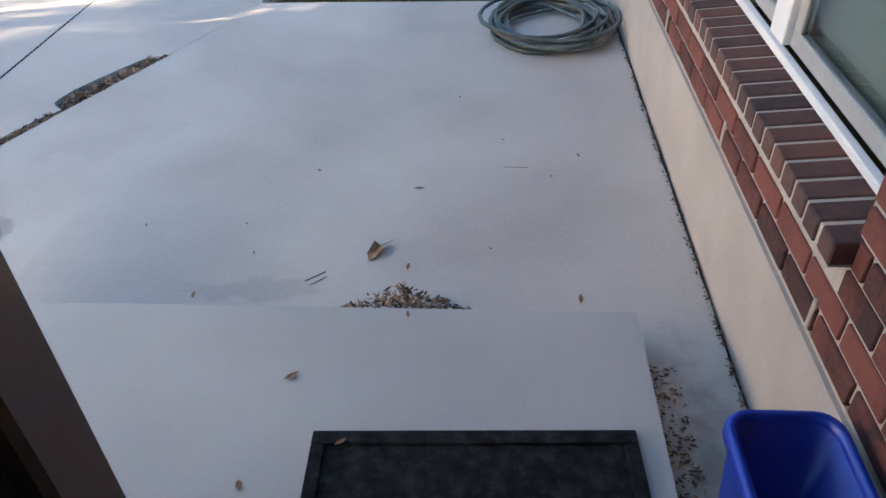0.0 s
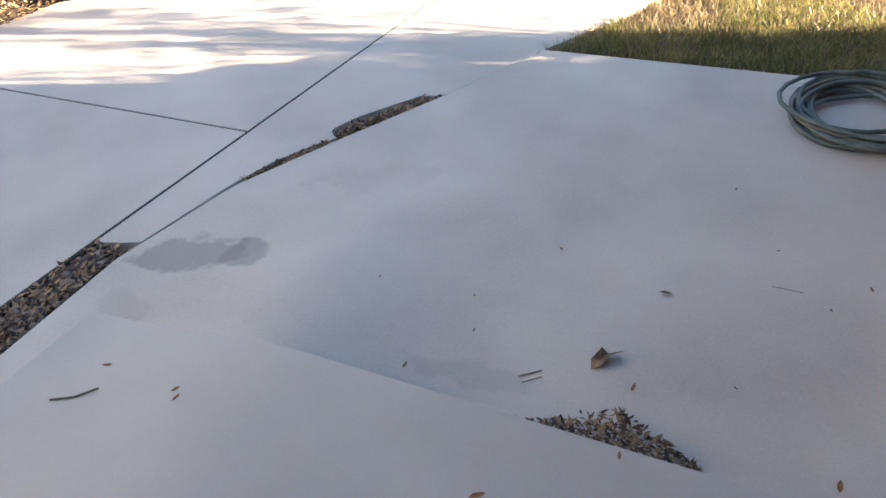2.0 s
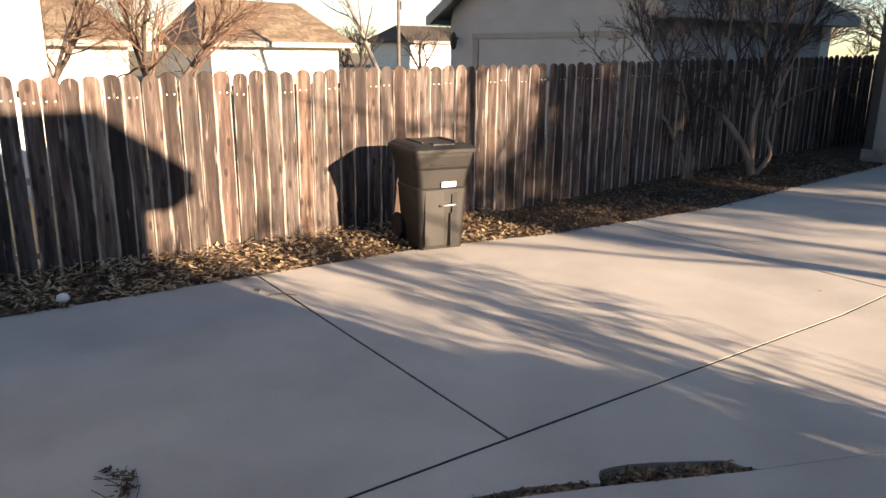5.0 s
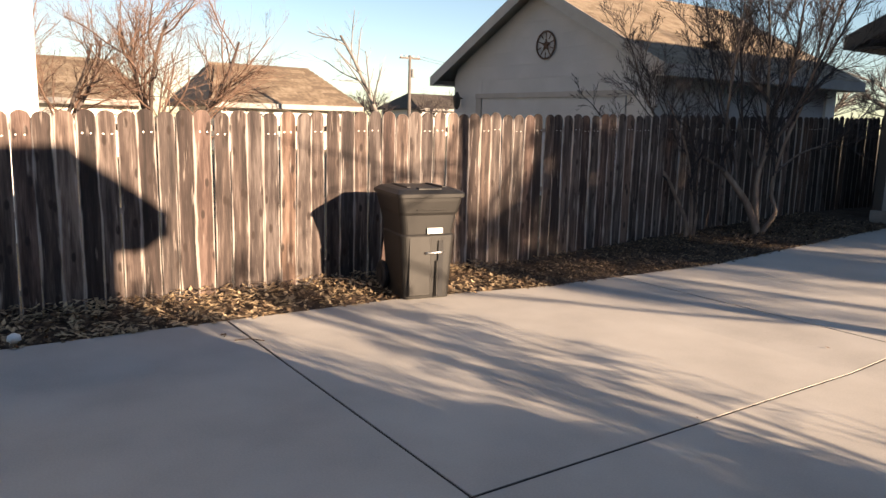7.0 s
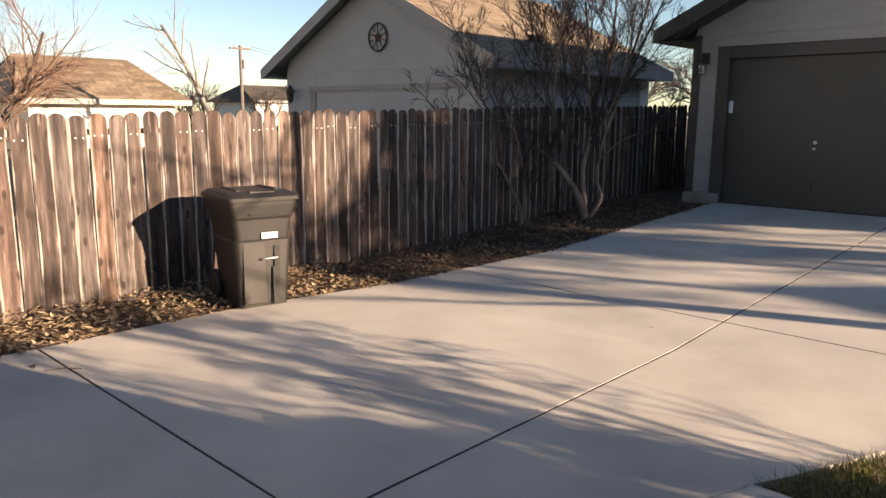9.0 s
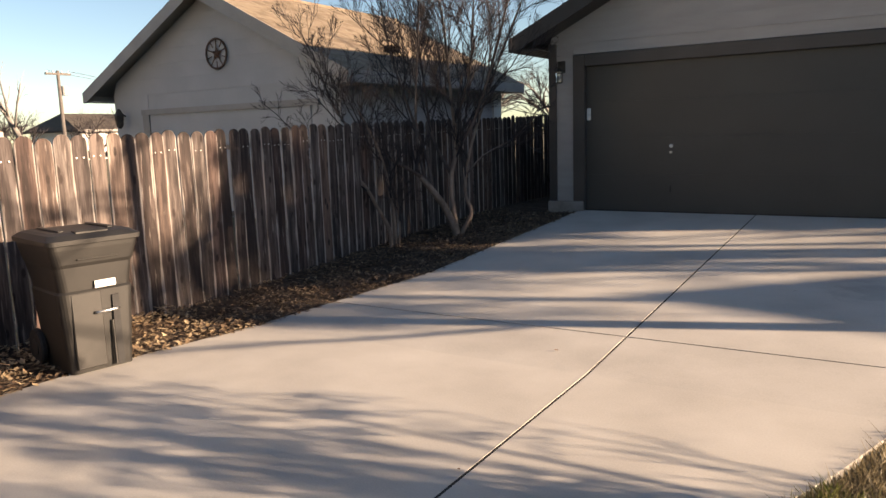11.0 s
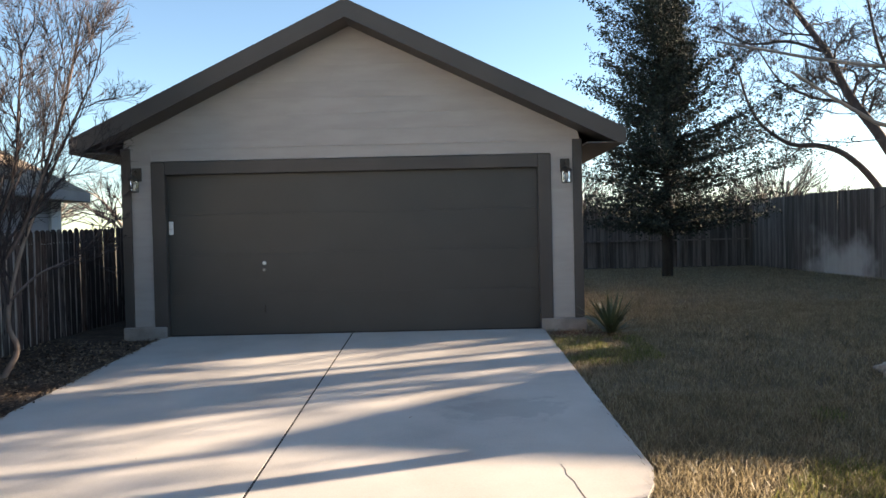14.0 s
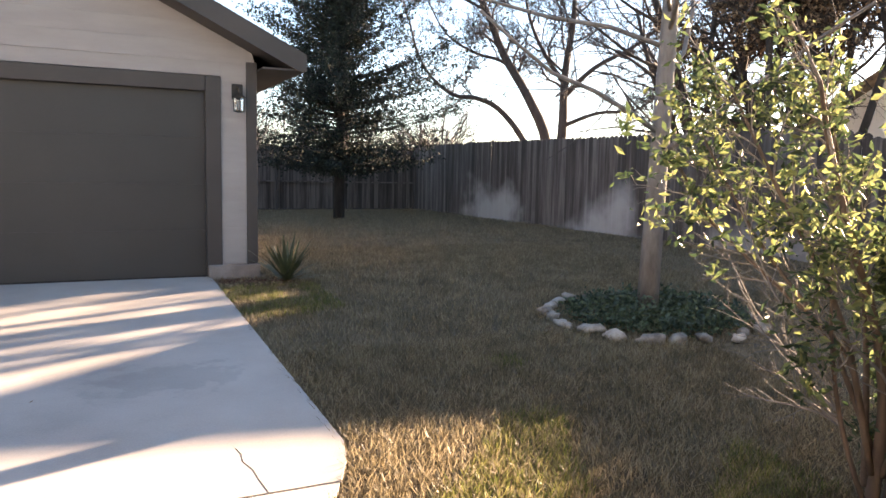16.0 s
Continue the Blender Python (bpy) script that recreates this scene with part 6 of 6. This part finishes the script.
litter("leaf_pile", "small heap of brown leaves caught against the step", leaf_brown, pile_spot, 620, 0.03, 204, 0.010, 3.0)
litter("leaf_pile", "small heap of brown leaves caught against the step", leaf_dark, pile_spot, 520, 0.03, 214, 0.010, 3.0)
litter("leaf_litter", "dry leaves packed in the slab gap", leaf_dark, lambda r: (lambda y: (patio_left(y) - 0.12 * r.random(), y, -0.022))(0.12 + 0.56 * r.random()), 260, 0.034, 205, 0.014)
litter("leaf_litter", "dry leaves packed in the slab gap", leaf_brown, lambda r: (lambda y: (patio_left(y) - 0.12 * r.random(), y, -0.018))(0.10 + 0.60 * r.random()), 200, 0.038, 216, 0.018)
litter("leaf_litter", "dry leaves packed in the slab gap", leaf_brown, lambda r: (lambda y: (patio_left(y) - 0.065 * r.random(), y, -0.018))(-0.42 + 0.46 * r.random()), 260, 0.032, 206, 0.018)
litter("leaf_litter", "dry leaves among pebbles in the slab gap", leaf_dark, lambda r: (lambda y: (0.01 + (patio_left(y) - 0.02) * r.random(), y, -0.03))(-2.55 + 1.52 * r.random()), 1300, 0.035, 207, 0.03)
litter("leaf_litter", "dirt and leaves between step and wall", leaf_brown, lambda r: (2.995 + 0.09 * r.random() ** 1.6, -2.5 + 1.0 * r.random(), 0.003), 520, 0.017, 208, 0.008)
litter("leaf_litter", "crumbs of leaf along the wall foot", leaf_dark, lambda r: (3.232 + 0.018 * r.random(), -1.7 + 3.1 * r.random(), 0.003), 420, 0.016, 209, 0.006)

litter("mulch", "loose reddish mulch at the garage corner", mulch_red, lambda r: (2.5 + 0.75 * r.random(), 8.72 + 0.34 * r.random(), rise(8.85) - 0.015), 900, 0.035, 215)
litter("leaf_litter", "brown leaves lying over pebbles in the slab gap", leaf_brown, lambda r: (lambda y: (0.0 + (patio_left(y) - 0.01) * r.random(), y, -0.012))(-2.55 + 1.50 * r.random()), 420, 0.036, 220, 0.02)
rng = random.Random(211)
peb = Geo()
for _ in range(520):
    y = -2.55 + 1.48 * rng.random()
    x = 0.02 + (patio_left(y) - 0.05) * rng.random()
    r = rng.uniform(0.010, 0.024)
    o = rng.uniform(0, 9)
    peb.lathe([(r * 0.45, -r * 0.4), (r, -r * 0.1), (r * 0.9, r * 0.25), (r * 0.4, r * 0.5)], (x, y, -0.028 + rng.random() * 0.02), 6)
pebble = material("pebbles", [(0.045, 0.033, 0.028), (0.11, 0.086, 0.07), (0.22, 0.18, 0.15)], 0.85, 9, 60, 0.3, island=0.7)
tagged(part("pebbles", peb, pebble), "small brown river pebbles in the slab gap", "pebbles", kind="stuff")

rng = random.Random(217)
for x, y, k, on in ((2.27, -0.59, 0.075, 0), (2.27, -1.07, 0.05, 0), (2.84, -1.22, 0.06, 0), (1.59, -1.26, 0.045, 0), (1.65, -0.84, 0.025, 0), (1.72, -1.01, 0.03, 0), (2.91, -0.33, 0.04, 0), (2.79, -0.49, 0.035, 0),
                    (2.55, -0.96, 0.025, 0), (0.67, -1.62, 0.05, 1), (1.02, -1.66, 0.05, 1), (1.05, -1.69, 0.05, 1), (2.02, -1.68, 0.07, 1), (1.97, -2.02, 0.06, 1), (2.31, -1.43, 0.04, 1), (2.19, -1.90, 0.05, 2),
                    (-0.34, 3.33, 0.06, 0), (-0.04, 1.5, 0.05, 0), (1.85, -0.46, 0.05, 0), (2.6, -0.2, 0.03, 0), (2.4, 0.2, 0.03, 0), (1.3, -0.9, 0.03, 0), (-0.9, 4.6, 0.05, 0), (0.9, 5.4, 0.05, 0), (1.95, -1.35, 0.05, 0)):
    k *= 0.64
    g = Geo()
    w, curl = k * 0.36, k * 0.3
    g.add([(-k / 2, 0, 0.003), (-k * 0.2, -w / 2, curl * 0.6), (k * 0.2, -w / 2, curl * 0.7), (k / 2, 0, curl), (k * 0.2, w / 2, curl * 0.6), (-k * 0.2, w / 2, curl * 0.5), (0, 0, 0.004)],
          [(0, 1, 6), (1, 2, 6), (2, 3, 6), (3, 4, 6), (4, 5, 6), (5, 0, 6)])
    ob = tagged(part("dry_leaf", g, leaf_brown), "single curled brown leaf lying on concrete", "leaf", "loose leaves on the paving")
    ob.matrix_world = pose(x, y, (0.0, step_top(x) + 0.001, 0.139)[on] if on else max(rise(y), patio_top(x, y)) + 0.002, 0, 0, rng.uniform(0, 360))

big = thing("crumpled_leaf", "crumpled dark grey-brown leaf scrap on concrete", "leaf", at=(2.14, -0.99, 0.003))
part("blade", Geo().add([tuple(0.75 * v for v in p) for p in [(-0.03, 0.0, 0), (0.0, 0.055, 0.03), (0.03, 0.045, 0.012), (0.10, 0.07, 0.03), (0.045, 0.01, 0.035), (0.02, -0.05, 0.02), (-0.015, -0.06, 0.0), (0.01, 0.01, 0.004)]],
                        [(0, 7, 1), (1, 7, 2), (2, 7, 4), (2, 4, 3), (4, 7, 5), (5, 7, 6), (6, 7, 0)]), leaf_dark, big)
for pts, r, lab in (([(0.69, -1.04, 0.006), (0.76, -1.01, 0.008), (0.84, -1.0, 0.006), (0.92, -1.0, 0.008)], 0.004, "thin grey twig on the concrete"),
                    ([(1.93, -1.15, 0.006), (1.99, -1.10, 0.006)], 0.004, "thin broken twig on the concrete"), ([(1.95, -1.17, 0.006), (2.0, -1.125, 0.006)], 0.003, "thin broken twig on the concrete"),
                    ([(-2.55, -0.12, 0.006), (-2.50, -0.03, 0.016), (-2.44, 0.05, 0.006)], 0.007, "forked dry twig on the driveway"), ([(-2.72, -0.16, 0.006), (-2.70, -0.13, 0.012), (-2.67, -0.15, 0.006)], 0.010, "forked dry twig on the driveway"),
                    ([(0.60, -1.80, 0.022), (0.68, -1.77, 0.036), (0.74, -1.72, 0.05)], 0.007, "pale strip of bark on the step"), ([(2.6, -0.42, 0.004), (2.7, -0.42, 0.004)], 0.002, "thin broken twig on the concrete"),
                    ([(-3.75, 1.05, 0.08), (-3.5, 1.2, 0.12), (-3.35, 1.28, 0.09)], 0.009, "grey stick lying on the leaf drift")):
    tagged(part("twig", Geo().tube(pts, r * 0.55, 5), bark_shrub), lab, "twig", "loose twigs on the paving")
rng = random.Random(223)
clump = thing("debris_clump", "tangled clump of dead stems on the driveway", "debris", at=(-0.62, -1.56, 0.004))
for k in range(46):
    t = rng.uniform(-1, 1)
    u, v = 0.13 * t + rng.gauss(0, 0.012), 0.05 - 0.07 * abs(t) + rng.gauss(0, 0.018)
    s, a = rng.uniform(0.012, 0.026), rng.uniform(0, 3.14)
    c, d = math.cos(a), math.sin(a)
    part("leaf", Geo().add([(u - s * c, v - s * d, 0.003), (u + s * d * 0.4, v - s * c * 0.4, 0.012), (u + s * c, v + s * d, rng.uniform(0.004, 0.016)), (u - s * d * 0.4, v + s * c * 0.4, 0.010), (u, v, 0.003)], [(0, 1, 4), (1, 2, 4), (2, 3, 4), (3, 0, 4)]), leaf_brown if k % 3 else leaf_dark, clump)
for i in range(9):
    a = rng.uniform(-0.5, 0.9)
    c = Vector((rng.gauss(0, 0.06), rng.gauss(0, 0.03), 0))
    q = [c + Vector((math.cos(a) * u, math.sin(a) * u, 0.004 + 0.008 * math.sin((u + 0.1) * 15) ** 2)) for u in (-0.07, -0.03, 0.03, 0.07)]
    part("stem", Geo().tube(q, 0.002, 4), bark_shrub, clump)
rock = Geo().lathe([(0.02, -0.01), (0.045, 0.01), (0.04, 0.04), (0.015, 0.055)], (-3.2, -1.37, 0.01), 9)
tagged(part("white_rock", rock, white_paint, smooth=True), "small white stone at the edge of the bed", "stone")


def blades(name, label, mat, xs0, ys0, count, tall, seed, keep=None):
    r = np.random.RandomState(seed)
    x = r.uniform(*xs0, count)
    y = r.uniform(*ys0, count)
    ok = np.array([xx > right_edge(yy) + 0.02 - 0.03 * ((xx * 7919) % 1) if yy < 9.1 else xx > 3.1 for xx, yy in zip(x, y)])
    ok &= ~((x > 3.1) & (y < 1.79))
    if keep is not None:
        ok &= np.array([keep(xx, yy) for xx, yy in zip(x, y)])
    x, y = x[ok], y[ok]
    n = len(x)
    z = np.array([rise(v) for v in y]) - 0.035
    a = r.uniform(0, 6.283, n)
    h = tall * r.uniform(0.5, 1.3, n)
    lx, ly = r.normal(0, 0.55, n) * h, r.normal(0, 0.55, n) * h
    w = 0.0035 + 0.002 * r.rand(n)
    v = np.empty((n, 3, 3))
    v[:, 0] = np.stack([x - np.cos(a) * w, y - np.sin(a) * w, z], 1)
    v[:, 1] = np.stack([x + np.cos(a) * w, y + np.sin(a) * w, z], 1)
    v[:, 2] = np.stack([x + lx, y + ly, z + h], 1)
    me = bpy.data.meshes.new(name)
    me.from_pydata(v.reshape(-1, 3).tolist(), [], np.arange(3 * n).reshape(-1, 3).tolist())
    return tagged(part(name, me, mat), label, "grass", kind="stuff")


green = lambda x, y: noise.noise((x * 1.1, y * 1.1, 9)) > 0.05 + 0.10 * ((x * 977) % 1) + max(0, (y - 3.9)) * 0.25 + max(0, (x - 3.3)) * 0.15 - max(0, 3.2 - y) * 0.35  # noqa: E731
blades("dry_grass", "dormant tan lawn grass", blade_dry, (1.1, 6.0), (1.55, 6.0), 90000, 0.065, 301)
blades("dry_grass", "dormant tan lawn grass", blade_dry, (2.45, 8.5), (6.0, 12.0), 70000, 0.06, 302)
blades("dry_grass", "dormant tan lawn grass", blade_dry, (3.1, 11.3), (12.0, 23.5), 60000, 0.07, 303)
blades("dry_grass", "dormant tan lawn grass", blade_dry, (5.5, 11.3), (1.7, 12.0), 60000, 0.06, 306)
blades("green_grass", "patches of fresh green grass at the lawn edge", blade_green, (1.1, 4.6), (1.55, 6.0), 60000, 0.07, 304, green)
blades("green_grass", "patch of fresh green grass by the garage corner", blade_green, (2.45, 3.5), (7.2, 8.6), 5000, 0.06, 305, lambda x, y: noise.noise((x * 2, y * 2, 4)) > -0.1)

# hairline crack in the slab by the lawn
cr = [(1.90, 4.34, 0), (1.915, 4.26, 0), (1.905, 4.17, 0), (1.935, 4.06, 0), (1.94, 3.95, 0), (1.955, 3.80, 0)]
tagged(part("slab_crack", Geo().tube([(x, y, rise(y) - 0.001) for x, y, _ in cr], 0.0032, 4), crack_mat), "hairline crack across the concrete slab", "crack", kind="structure")
